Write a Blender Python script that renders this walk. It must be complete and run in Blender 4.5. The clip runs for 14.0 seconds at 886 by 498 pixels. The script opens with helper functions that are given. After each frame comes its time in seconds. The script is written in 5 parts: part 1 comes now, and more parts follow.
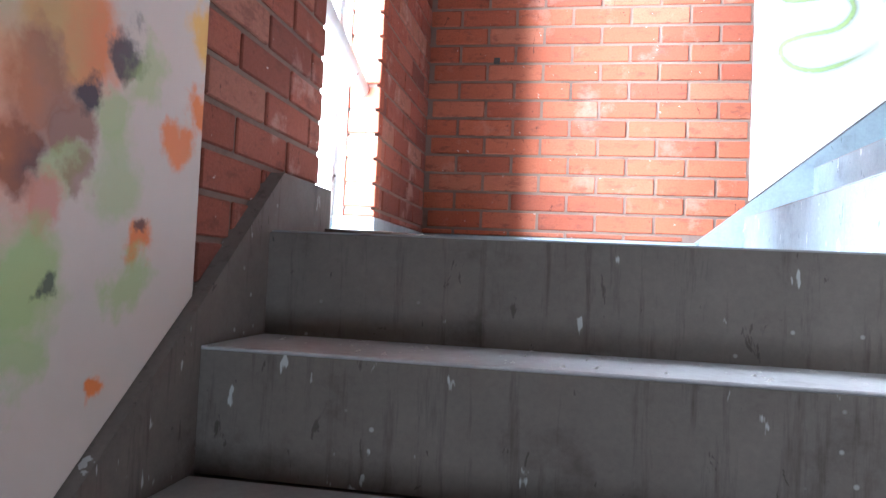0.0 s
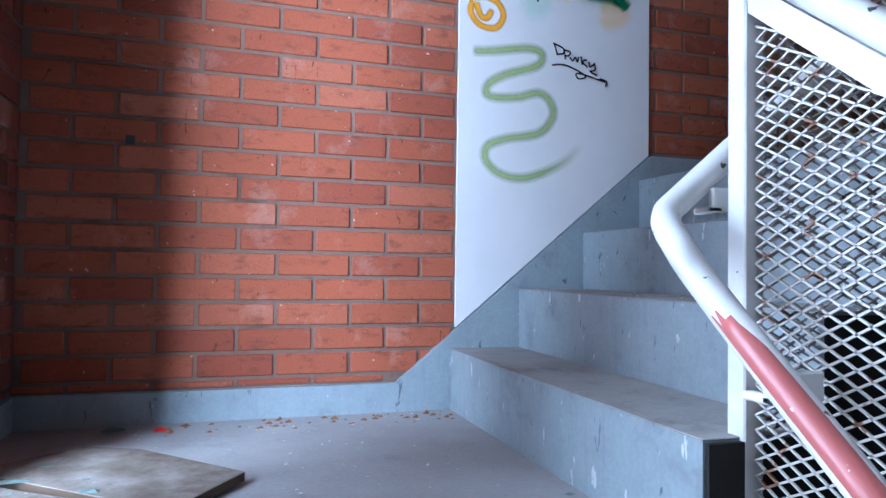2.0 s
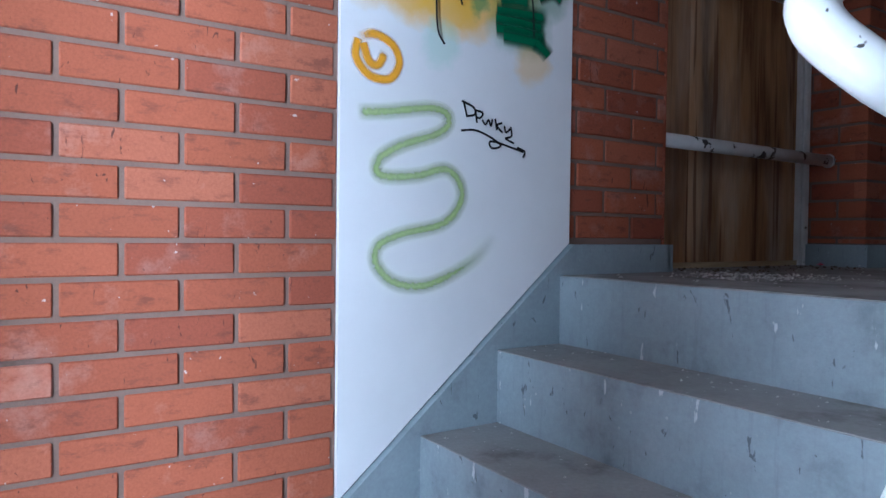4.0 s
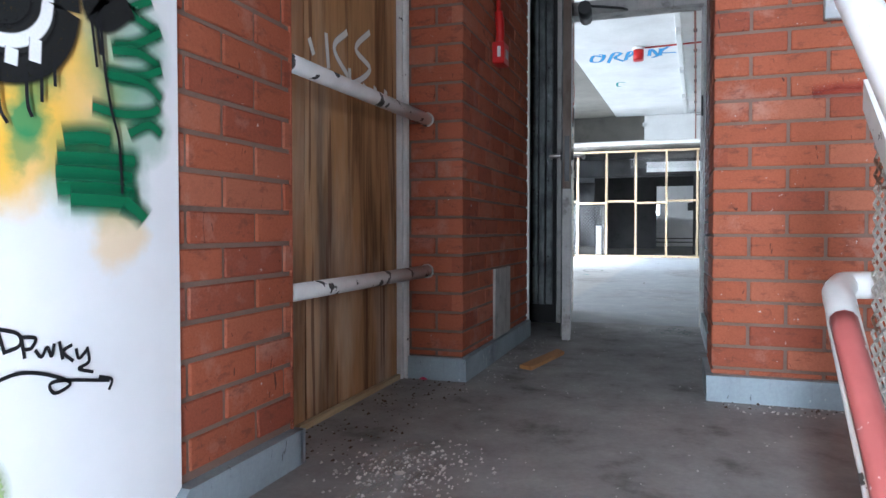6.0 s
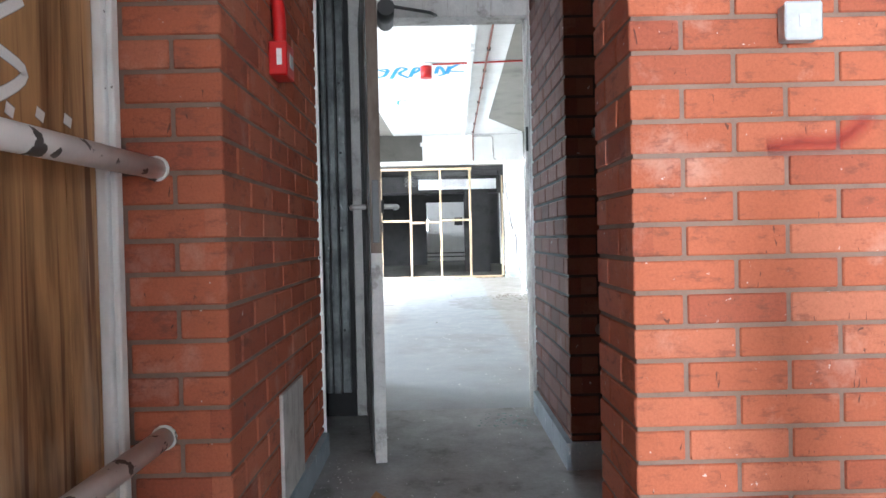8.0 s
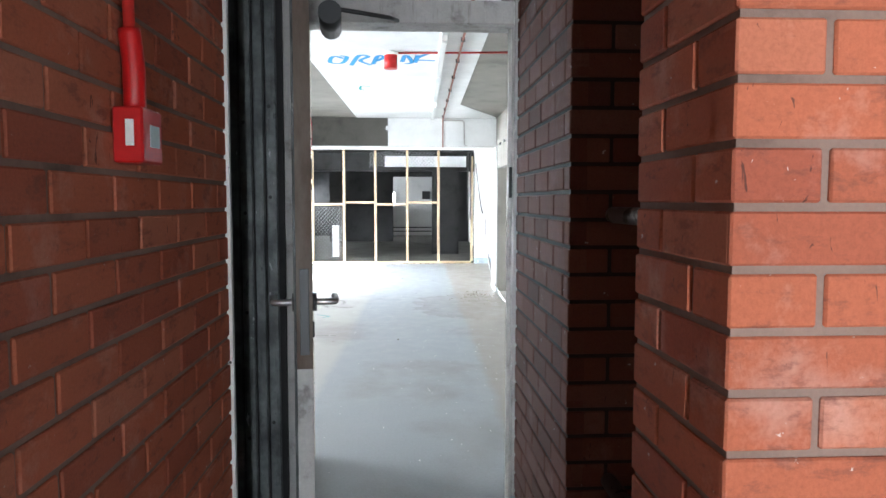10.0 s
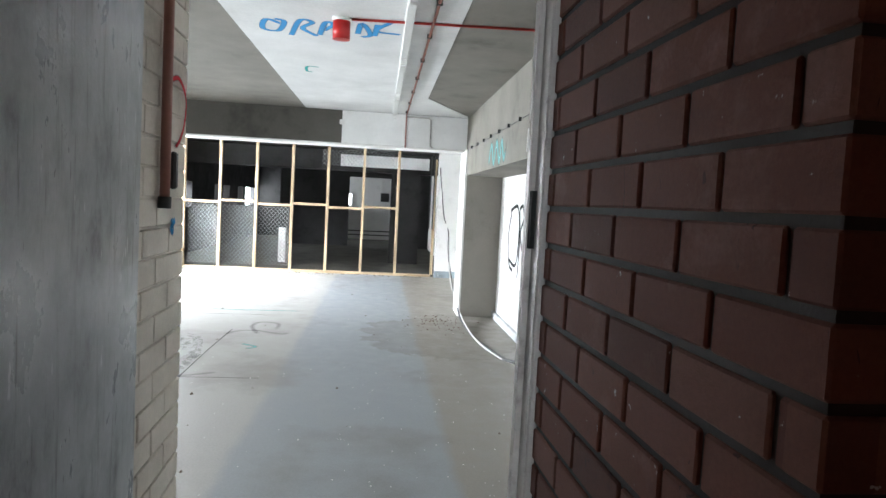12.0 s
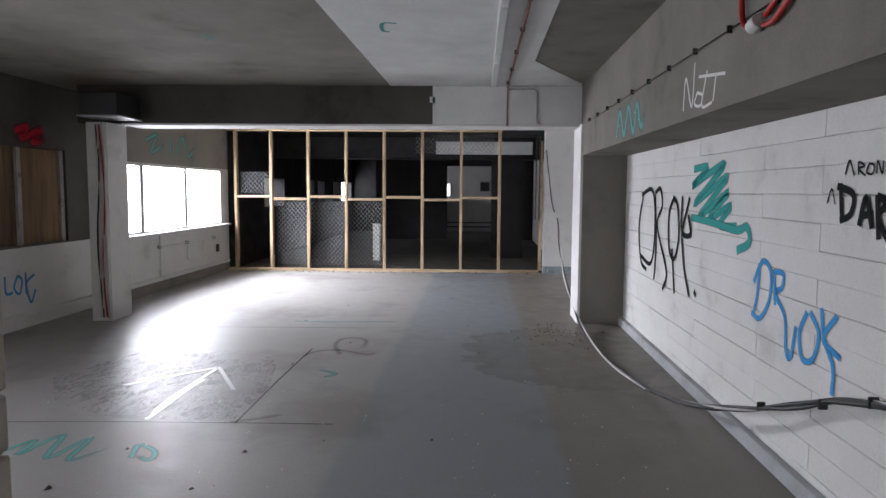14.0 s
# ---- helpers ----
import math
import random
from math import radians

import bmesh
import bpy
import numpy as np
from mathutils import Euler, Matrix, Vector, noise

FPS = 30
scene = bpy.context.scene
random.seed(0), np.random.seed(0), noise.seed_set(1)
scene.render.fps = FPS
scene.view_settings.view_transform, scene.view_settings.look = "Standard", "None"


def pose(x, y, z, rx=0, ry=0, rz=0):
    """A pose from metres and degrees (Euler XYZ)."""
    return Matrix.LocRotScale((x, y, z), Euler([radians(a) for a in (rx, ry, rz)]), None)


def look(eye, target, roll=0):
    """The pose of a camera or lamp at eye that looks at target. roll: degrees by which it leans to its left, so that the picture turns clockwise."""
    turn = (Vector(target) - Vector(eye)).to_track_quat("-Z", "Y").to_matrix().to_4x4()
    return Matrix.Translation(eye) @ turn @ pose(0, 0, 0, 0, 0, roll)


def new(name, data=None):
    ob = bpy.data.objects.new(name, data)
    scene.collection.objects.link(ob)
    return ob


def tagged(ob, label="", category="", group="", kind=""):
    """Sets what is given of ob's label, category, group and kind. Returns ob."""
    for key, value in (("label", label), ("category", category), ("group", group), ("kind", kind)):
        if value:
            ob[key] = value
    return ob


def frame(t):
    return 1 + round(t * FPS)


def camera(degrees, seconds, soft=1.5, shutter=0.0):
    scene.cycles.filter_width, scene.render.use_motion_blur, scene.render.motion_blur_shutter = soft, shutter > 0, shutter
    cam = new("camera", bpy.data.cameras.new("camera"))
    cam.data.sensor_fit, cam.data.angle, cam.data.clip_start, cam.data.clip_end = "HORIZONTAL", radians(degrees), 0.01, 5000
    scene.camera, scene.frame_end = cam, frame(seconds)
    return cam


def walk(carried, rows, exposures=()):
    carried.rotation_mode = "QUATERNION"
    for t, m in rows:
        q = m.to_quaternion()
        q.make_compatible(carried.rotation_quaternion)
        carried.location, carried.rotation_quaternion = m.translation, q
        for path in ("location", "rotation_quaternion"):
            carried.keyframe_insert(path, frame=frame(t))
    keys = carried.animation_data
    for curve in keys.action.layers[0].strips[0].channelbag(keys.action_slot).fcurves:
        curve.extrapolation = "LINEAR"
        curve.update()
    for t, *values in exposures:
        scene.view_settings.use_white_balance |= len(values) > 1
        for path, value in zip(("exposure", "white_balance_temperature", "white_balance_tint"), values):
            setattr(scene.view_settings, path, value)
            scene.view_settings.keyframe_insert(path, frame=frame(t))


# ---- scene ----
cam = camera(65.9, 14.0)
PATH = [
    (0, (0.602, 0.819, -0.845), (0.262, 2.788, -0.777), 2.7),
    (0.3, (0.579, 0.991, -0.764), (0.573, 2.99, -0.695), 0.6),
    (0.5, (0.556, 1.048, -0.691), (0.759, 3.037, -0.66), 1.0),
    (0.8, (0.557, 1.114, -0.573), (0.898, 3.084, -0.563), 0.3),
    (1, (0.551, 1.17, -0.518), (1.011, 3.116, -0.517), 0.9),
    (1.2, (0.481, 1.184, -0.469), (1.058, 3.099, -0.479), 0.3),
    (1.5, (0.562, 1.329, -0.406), (1.116, 3.25, -0.376), 0.2),
    (2, (0.569, 1.45, -0.327), (1.184, 3.352, -0.27), 0.8),
    (2.2, (0.548, 1.528, -0.305), (1.232, 3.405, -0.208), 1.1),
    (3.2, (0.59, 1.85, 0.0), (1.54, 3.60, -0.01), 0.8),
    (4.3, (0.68, 2.219, 0.182), (1.901, 3.799, 0.087), 0.5),
    (4.5, (0.734, 2.287, 0.252), (2.056, 3.779, 0.094), 0.5),
    (5, (0.819, 2.411, 0.39), (2.404, 3.621, 0.235), 0.9),
    (5.2, (0.804, 2.497, 0.436), (2.538, 3.488, 0.32), 1.2),
    (5.5, (0.85, 2.59, 0.522), (2.678, 3.397, 0.441), 1.2),
    (6, (0.935, 2.652, 0.598), (2.827, 3.297, 0.544), -0.0),
    (6.5, (1.2, 2.787, 0.579), (3.155, 3.205, 0.558), 0.2),
    (7, (1.477, 2.887, 0.607), (3.46, 3.142, 0.556), -0.1),
    (7.5, (1.763, 2.997, 0.767), (3.762, 3.028, 0.692), -0.0),
    (8, (1.973, 2.976, 0.872), (3.973, 2.956, 0.84), -1.3),
    (8.5, (2.161, 2.999, 1.016), (4.16, 3.011, 0.952), -0.7),
    (9, (2.305, 3.015, 1.169), (4.302, 3.0, 1.055), -0.8),
    (9.2, (2.363, 2.993, 1.189), (4.358, 2.928, 1.063), -1.5),
    (11.3, (3.576, 2.876, 1.416), (5.565, 2.749, 1.259), 1.9),
    (11.5, (3.73, 2.859, 1.388), (5.721, 2.75, 1.236), 1.9),
    (12, (4.018, 2.857, 1.383), (6.0, 2.619, 1.252), 3.0),
    (12.5, (4.324, 2.818, 1.382), (6.296, 2.526, 1.217), 2.0),
    (13, (4.676, 2.754, 1.384), (6.665, 2.612, 1.222), 1.2),
    (13.5, (5.018, 2.791, 1.38), (7.008, 2.778, 1.186), 1.3),
    (14, (5.308, 2.827, 1.382), (7.3, 2.884, 1.21), 0.4),
]
EXPOSURES = [
    (0.0, 0.0, 5500, 10), (0.5, -0.5, 5400, 11), (1.0, -1.15, 5200, 12), (1.5, -1.5, 5100, 12), (2.0, -1.75, 5000, 12), (4.5, -1.95, 5150, 10), (5.0, -2.1, 5150, 10), (5.5, -1.3, 5400, 10), (6.0, -0.45, 5700, 10),
    (6.5, 0.05, 5950, 10), (7.5, 0.4, 6050, 10), (9.0, 0.1, 6100, 10), (11.5, -0.45, 6300, 10), (12.0, -0.8, 6350, 10), (12.5, -1.15, 6400, 10), (13.0, -1.6, 6450, 14), (13.5, -2.15, 6450, 20), (14.0, -2.5, 6450, 20),
]
walk(cam, [(t, look(eye, target, roll)) for t, eye, target, roll in PATH], EXPOSURES)

# ---------------------------------------------------------------- light
world = bpy.data.worlds.new("world")
scene.world = world
world.use_nodes = True
wn = world.node_tree
sky = wn.nodes.new("ShaderNodeTexSky")
sky.sky_type, sky.sun_disc, sky.sun_elevation, sky.sun_rotation = "NISHITA", False, radians(38), radians(300)
wn.nodes["Background"].inputs["Strength"].default_value = 0.12
wn.links.new(sky.outputs[0], wn.nodes["Background"].inputs["Color"])


def sun_lamp(strength, angle, direction):
    data = bpy.data.lights.new("sun", "SUN")
    data.energy, data.angle, data.color = strength, radians(angle), (1.0, 0.96, 0.9)
    ob = new("sun", data)
    ob.matrix_world = look((0, 0, 30), (direction[0], direction[1], 30 + direction[2]))


def window_lamp(name, centre, facing, width, height, watts, tint=(0.88, 0.95, 1.0)):
    """Sky light that comes in through a window's opening."""
    data = bpy.data.lights.new(name, "AREA")
    data.shape, data.size, data.size_y, data.energy, data.color = "RECTANGLE", width, height, watts, tint
    ob = new(name, data)
    ob.matrix_world = look(centre, (centre[0] + facing[0], centre[1] + facing[1], centre[2] + facing[2]))
    ob.visible_camera = True


sun_lamp(0.6, 15, (0.5, 0.6, -0.7))
window_lamp("stair_sky_light", (-0.66, 1.95, 0.45), (0.63, 0.78, -0.06), 0.50, 2.2, 900)
window_lamp("stair_window_light", (-0.75, 2.88, 0.85), (1, -0.05, -0.08), 0.54, 2.7, 650)
window_lamp("flight_window_light", (-0.15, 0.225, 1.15), (1, -0.12, -0.12), 0.95, 1.8, 78, (0.93, 0.97, 1.0))
window_lamp("room_window_light", (14.95, 7.02, 1.25), (0, -1, 0), 3.05, 0.85, 1500)
window_lamp("room_high_sky_light", (15.9, 8.7, 2.5), (-0.22, -1, -0.66), 3.4, 1.6, 9500)
window_lamp("near_window_light", (7.9, 7.47, 1.3), (0, -1, 0), 2.1, 0.9, 520)
window_lamp("far_window_light", (27.2, 6.72, 1.3), (0, -1, 0), 1.6, 0.8, 350)
# Added fill for the lower steps, through an unseen opening in the south wall.
window_lamp("lower_fill_light", (0.75, -1.22, -1.5), (-0.3, 1, 0.2), 1.0, 0.55, 30)

# ---------------------------------------------------------------- helpers
SKEW = 0.025   # the long room runs a little off square from the stairwell


def room_y(x, v):
    return v - SKEW * (x - 5.44)


def box(bm, x0, y0, z0, x1, y1, z1, bevel=0.0):
    vs = [bm.verts.new(p) for p in ((x0, y0, z0), (x1, y0, z0), (x1, y1, z0), (x0, y1, z0), (x0, y0, z1), (x1, y0, z1), (x1, y1, z1), (x0, y1, z1))]
    fs = [bm.faces.new([vs[i] for i in f]) for f in ((3, 2, 1, 0), (4, 5, 6, 7), (0, 1, 5, 4), (1, 2, 6, 5), (2, 3, 7, 6), (3, 0, 4, 7))]
    if bevel:
        bmesh.ops.bevel(bm, geom=list({e for f in fs for e in f.edges}), offset=bevel, segments=1, affect="EDGES")
    return bm


def boxes(*rows, bevel=0.0):
    bm = bmesh.new()
    for r in rows:
        box(bm, *r, bevel=bevel)
    return bm


def prism(points, axis, a, b):
    """A flat outline pushed out along an axis from a to b. Outline points are the two other coordinates in x, y, z order."""
    bm = bmesh.new()

    def at(p, c):
        q = list(p)
        q.insert("xyz".index(axis), c)
        return q
    lo = [bm.verts.new(at(p, a)) for p in points]
    hi = [bm.verts.new(at(p, b)) for p in points]
    bm.faces.new(lo), bm.faces.new(hi[::-1])
    n = len(points)
    for i in range(n):
        bm.faces.new((lo[i], hi[i], hi[(i + 1) % n], lo[(i + 1) % n]))
    bmesh.ops.recalc_face_normals(bm, faces=bm.faces)
    return bm


def smooth_path(points, steps=8):
    ps = [Vector(p) for p in points]
    ps = [2 * ps[0] - ps[1]] + ps + [2 * ps[-1] - ps[-2]]
    out = []
    for i in range(1, len(ps) - 2):
        p0, p1, p2, p3 = ps[i - 1:i + 3]
        for k in range(steps):
            t = k / steps
            out.append(0.5 * (2 * p1 + (p2 - p0) * t + (2 * p0 - 5 * p1 + 4 * p2 - p3) * t * t + (3 * p1 - p0 - 3 * p2 + p3) * t ** 3))
    return out + [ps[-2]]


def tube(points, radius, sides=10, smooth=True, steps=6, bm=None):
    bm = bm or bmesh.new()
    ps = smooth_path(points, steps) if smooth and len(points) > 2 else [Vector(p) for p in points]
    rings, side = [], None
    for i, p in enumerate(ps):
        d = (ps[min(i + 1, len(ps) - 1)] - ps[max(i - 1, 0)]).normalized()
        side = d.orthogonal().normalized() if side is None else (side - d * side.dot(d)).normalized()
        up = d.cross(side)
        rings.append([bm.verts.new(p + radius * (math.cos(a) * side + math.sin(a) * up)) for a in (2 * math.pi * k / sides for k in range(sides))])
    for r, s in zip(rings, rings[1:]):
        for k in range(sides):
            bm.faces.new((r[k], r[(k + 1) % sides], s[(k + 1) % sides], s[k])).smooth = True
    bm.faces.new(rings[0][::-1]), bm.faces.new(rings[-1])
    return bm


def mesh_of(name, bm, material, skew=False):
    if skew:
        for v in bm.verts:
            v.co.y = room_y(v.co.x, v.co.y)
    bmesh.ops.recalc_face_normals(bm, faces=bm.faces)
    me = bpy.data.meshes.new(name)
    bm.to_mesh(me)
    bm.free()
    me.materials.append(material)
    return me


def part(name, bm, material, parent, label="", skew=False):
    ob = new(name, mesh_of(name, bm, material, skew))
    ob.parent = parent
    if parent is not None:
        ob.matrix_parent_inverse = parent.matrix_basis.inverted()
    return tagged(ob, label)


def solid(name, bm, material, label="", category="", kind="structure", group="", skew=False):
    """A thing or a piece of the setting that is one mesh."""
    return tagged(new(name, mesh_of(name, bm, material, skew)), label, category, group, kind)


def thing(name, label, category, at=(0, 0, 0), group="", kind=""):
    ob = new(name)
    ob.empty_display_size = 0.05
    ob.location = at
    return tagged(ob, label, category, group, kind)


# ---------------------------------------------------------------- materials
def material(name):
    m = bpy.data.materials.new(name)
    m.use_nodes = True
    return m, m.node_tree, m.node_tree.nodes["Principled BSDF"]


def node(nt, kind, **values):
    n = nt.nodes.new(kind)
    for k, v in values.items():
        n.inputs[k.replace("_", " ")].default_value = v
    return n


def ramp(nt, source, stops):
    r = nt.nodes.new("ShaderNodeValToRGB")
    e = r.color_ramp.elements
    while len(e) < len(stops):
        e.new(0.5)
    for el, (p, c) in zip(e, stops):
        el.position, el.color = p, (*c, 1) if len(c) == 3 else c
    nt.links.new(source, r.inputs[0])
    return r.outputs[0]


def grey(v):
    return (v, v, v)


def mix(nt, fac, a, b, mode="MIX"):
    n = nt.nodes.new("ShaderNodeMix")
    n.data_type, n.blend_type = "RGBA", mode
    for sock, val in ((n.inputs[0], fac), (n.inputs[6], a), (n.inputs[7], b)):
        if hasattr(val, "is_linked"):
            nt.links.new(val, sock)
        else:
            sock.default_value = val if isinstance(val, (int, float)) else (*val, 1)
    return n.outputs[2]


def coords(nt):
    return nt.nodes.new("ShaderNodeNewGeometry").outputs["Position"]


def noise_tex(nt, scale, detail=6.0, rough=0.6, stretch=None, source=None, distortion=0.0):
    n = node(nt, "ShaderNodeTexNoise", Scale=scale, Detail=detail, Roughness=rough, Distortion=distortion)
    src = source or coords(nt)
    if stretch:
        mp = nt.nodes.new("ShaderNodeMapping")
        mp.inputs["Scale"].default_value = stretch
        nt.links.new(src, mp.inputs[0])
        src = mp.outputs[0]
    nt.links.new(src, n.inputs["Vector"])
    return n.outputs[0]


def bump(nt, bsdf, height, strength, distance=0.004):
    b = node(nt, "ShaderNodeBump", Strength=strength, Distance=distance)
    nt.links.new(height, b.inputs["Height"])
    nt.links.new(b.outputs[0], bsdf.inputs["Normal"])


def worn(name, base, dark, light=None, rough=0.8, grain=90.0, patch=3.5, amount=0.5, bumpy=0.25, specks=0.0, stretch=None, streaks=0.0, metal=0.0, drips=0.0):
    """A weathered surface: broad stains, fine grain, streaks and pale specks."""
    m, nt, b = material(name)
    light = light or tuple(min(1, c * 1.18) for c in base)
    big = noise_tex(nt, patch, 7, 0.65, stretch)
    fine = noise_tex(nt, grain, 4, 0.7, stretch)
    lo, hi = 0.5 - 0.28, 0.5 + 0.22
    col = ramp(nt, big, [(lo, dark), (0.5 - 0.12 * (1 - amount), base), (hi, light)])
    g = ramp(nt, fine, [(0.3, grey(0.78)), (0.7, grey(1.0))])
    col = mix(nt, 0.6, col, g, "MULTIPLY")
    if streaks:
        s = noise_tex(nt, 7, 5, 0.7, (6, 6, 0.5))
        col = mix(nt, ramp(nt, s, [(0.55, grey(0)), (0.72, grey(streaks))]), col, dark)
    if drips:
        s = noise_tex(nt, 38, 3, 0.55, (1, 1, 0.3))
        col = mix(nt, ramp(nt, s, [(0.69, grey(0)), (0.715, grey(drips))]), col, (0.66, 0.68, 0.68))
        s = noise_tex(nt, 28, 4, 0.6, (1.3, 1.3, 0.45), distortion=0.8)
        col = mix(nt, ramp(nt, s, [(0.665, grey(0)), (0.69, grey(drips))]), col, tuple(c * 0.45 for c in dark))
    if specks:
        v = node(nt, "ShaderNodeTexVoronoi", Scale=24.0)
        nt.links.new(coords(nt), v.inputs["Vector"])
        sel = noise_tex(nt, 6, 3, 0.6)
        k = nt.nodes.new("ShaderNodeMath")
        k.operation = "MULTIPLY"
        nt.links.new(ramp(nt, v.outputs["Distance"], [(0.06, grey(1)), (0.11, grey(0))]), k.inputs[0])
        nt.links.new(ramp(nt, sel, [(0.52, grey(0)), (0.62, grey(specks))]), k.inputs[1])
        col = mix(nt, k.outputs[0], col, (0.72, 0.73, 0.72))
    nt.links.new(col, b.inputs["Base Color"])
    nt.links.new(ramp(nt, big, [(0.3, grey(min(1, rough + 0.1))), (0.7, grey(rough - 0.12))]), b.inputs["Roughness"])
    b.inputs["Metallic"].default_value = metal
    b.inputs["Specular IOR Level"].default_value = 0.18 if rough > 0.56 else 0.4
    if bumpy:
        bump(nt, b, fine, bumpy, 0.003)
    return m


def brick_material(name, base, dark, pale, bloom=0.35):
    m, nt, b = material(name)
    info = nt.nodes.new("ShaderNodeObjectInfo").outputs["Random"]
    island = nt.nodes.new("ShaderNodeNewGeometry").outputs["Random Per Island"]
    add = nt.nodes.new("ShaderNodeMath")
    add.operation = "ADD"
    nt.links.new(info, add.inputs[0]), nt.links.new(island, add.inputs[1])
    frac = nt.nodes.new("ShaderNodeMath")
    frac.operation = "FRACT"
    nt.links.new(add.outputs[0], frac.inputs[0])
    col = ramp(nt, frac.outputs[0], [(0.0, dark), (0.3, base), (0.75, tuple(c * 1.12 for c in base)), (1.0, pale)])
    fine = noise_tex(nt, 160, 5, 0.75)
    big = noise_tex(nt, 5, 6, 0.65)
    col = mix(nt, 0.55, col, ramp(nt, fine, [(0.32, grey(0.62)), (0.6, grey(1.0))]), "MULTIPLY")
    col = mix(nt, ramp(nt, big, [(0.56, grey(0)), (0.75, grey(bloom))]), col, (0.55, 0.40, 0.35))
    dirt = noise_tex(nt, 14, 6, 0.7, (1, 1, 2.2))
    col = mix(nt, ramp(nt, dirt, [(0.54, grey(0)), (0.66, grey(0.55))]), col, (0.12, 0.045, 0.035))
    scratch = noise_tex(nt, 48, 3, 0.55, (1, 1, 0.3), distortion=1.5)
    col = mix(nt, ramp(nt, scratch, [(0.69, grey(0)), (0.72, grey(0.75))]), col, (0.045, 0.022, 0.02))
    splash = noise_tex(nt, 42, 4, 0.6)
    col = mix(nt, ramp(nt, splash, [(0.705, grey(0)), (0.73, grey(0.7))]), col, (0.62, 0.56, 0.53))
    nt.links.new(col, b.inputs["Base Color"])
    b.inputs["Roughness"].default_value = 0.82
    b.inputs["Specular IOR Level"].default_value = 0.18
    bump(nt, b, fine, 0.4, 0.003)
    return m


def plain(name, colour, rough=0.5, metal=0.0, grain=60.0):
    m, nt, b = material(name)
    fine = noise_tex(nt, grain, 4, 0.6)
    col = mix(nt, 0.5, colour, ramp(nt, fine, [(0.3, grey(0.75)), (0.7, grey(1.0))]), "MULTIPLY")
    nt.links.new(col, b.inputs["Base Color"])
    b.inputs["Roughness"].default_value, b.inputs["Metallic"].default_value = rough, metal
    return m


def chipped(name, paint, under, threshold=0.63, rough=0.35, scale=22.0):
    """Gloss paint that has come away in patches."""
    m, nt, b = material(name)
    n = noise_tex(nt, scale, 4, 0.55)
    g = noise_tex(nt, 9, 5, 0.6)
    k = ramp(nt, n, [(threshold, grey(0)), (threshold + 0.015, grey(1))])
    col = mix(nt, k, mix(nt, 0.7, paint, ramp(nt, g, [(0.3, grey(0.72)), (0.65, grey(1))]), "MULTIPLY"), under)
    nt.links.new(col, b.inputs["Base Color"])
    b.inputs["Roughness"].default_value = rough
    bump(nt, b, n, 0.25, 0.002)
    return m


def timber(name, base, dark, axis="z", scale=14.0, stain=0.65):
    m, nt, b = material(name)
    st = {"z": (1, 1, 0.06), "x": (0.06, 1, 1), "y": (1, 0.06, 1)}[axis]
    g = noise_tex(nt, scale, 8, 0.62, st, distortion=0.6)
    f = noise_tex(nt, 120, 4, 0.6, st)
    s = noise_tex(nt, 5.5, 5, 0.6, (1, 1, 0.12) if axis == "z" else st)
    col = ramp(nt, g, [(0.3, dark), (0.47, base), (0.72, tuple(min(1, c * 1.35) for c in base))])
    col = mix(nt, ramp(nt, s, [(0.5, grey(0)), (0.66, grey(stain))]), col, tuple(c * 0.45 for c in dark))
    if stain > 0.7:
        bleach = noise_tex(nt, 3.2, 5, 0.6, (1, 1, 0.25))
        col = mix(nt, ramp(nt, bleach, [(0.5, grey(0)), (0.68, grey(0.55))]), col, (0.66, 0.55, 0.42))
        run = noise_tex(nt, 30, 3, 0.5, (1, 1, 0.035), distortion=0.3)
        col = mix(nt, ramp(nt, run, [(0.60, grey(0)), (0.66, grey(0.75))]), col, (0.11, 0.035, 0.012))
    col = mix(nt, 0.5, col, ramp(nt, f, [(0.3, grey(0.7)), (0.65, grey(1))]), "MULTIPLY")
    nt.links.new(col, b.inputs["Base Color"])
    b.inputs["Roughness"].default_value = 0.7
    bump(nt, b, g, 0.2, 0.003)
    return m


BRICK = brick_material("red_brick", (0.365, 0.104, 0.054), (0.30, 0.080, 0.046), (0.42, 0.145, 0.085))
# Darker copies of mortar and brick: the passage's shade is in their colour.
SHADED_MORTAR = worn("shaded_mortar", (0.032, 0.024, 0.02), (0.014, 0.011, 0.01), grain=140, bumpy=0.5)
SHADED_BRICK = brick_material("shaded_red_brick", (0.145, 0.052, 0.034), (0.10, 0.038, 0.027), (0.18, 0.08, 0.058), bloom=0.2)
WORN_BRICK = brick_material("rubbed_red_brick", (0.27, 0.085, 0.055), (0.17, 0.06, 0.045), (0.36, 0.17, 0.12), bloom=0.75)
MORTAR = worn("mortar", (0.205, 0.135, 0.108), (0.07, 0.045, 0.036), grain=140, bumpy=0.5)
SKIRT = worn("blue_grey_skirting_paint", (0.29, 0.345, 0.375), (0.15, 0.178, 0.195), rough=0.5, patch=5, specks=0.5, streaks=0.3, drips=0.75)
CONCRETE_BROWN = worn("dirty_brown_concrete", (0.155, 0.132, 0.115), (0.05, 0.04, 0.034), rough=0.85, patch=5, specks=0.3, streaks=0.6, drips=0.5)
FLOOR_DUST = worn("dusty_landing_concrete", (0.29, 0.285, 0.275), (0.085, 0.08, 0.075), (0.40, 0.395, 0.385), rough=0.85, patch=4.5, grain=60, specks=0.9, bumpy=0.5)
WHITE_GLOSS = chipped("white_gloss_paint", (0.78, 0.78, 0.76), (0.05, 0.04, 0.035), 0.68, 0.3)
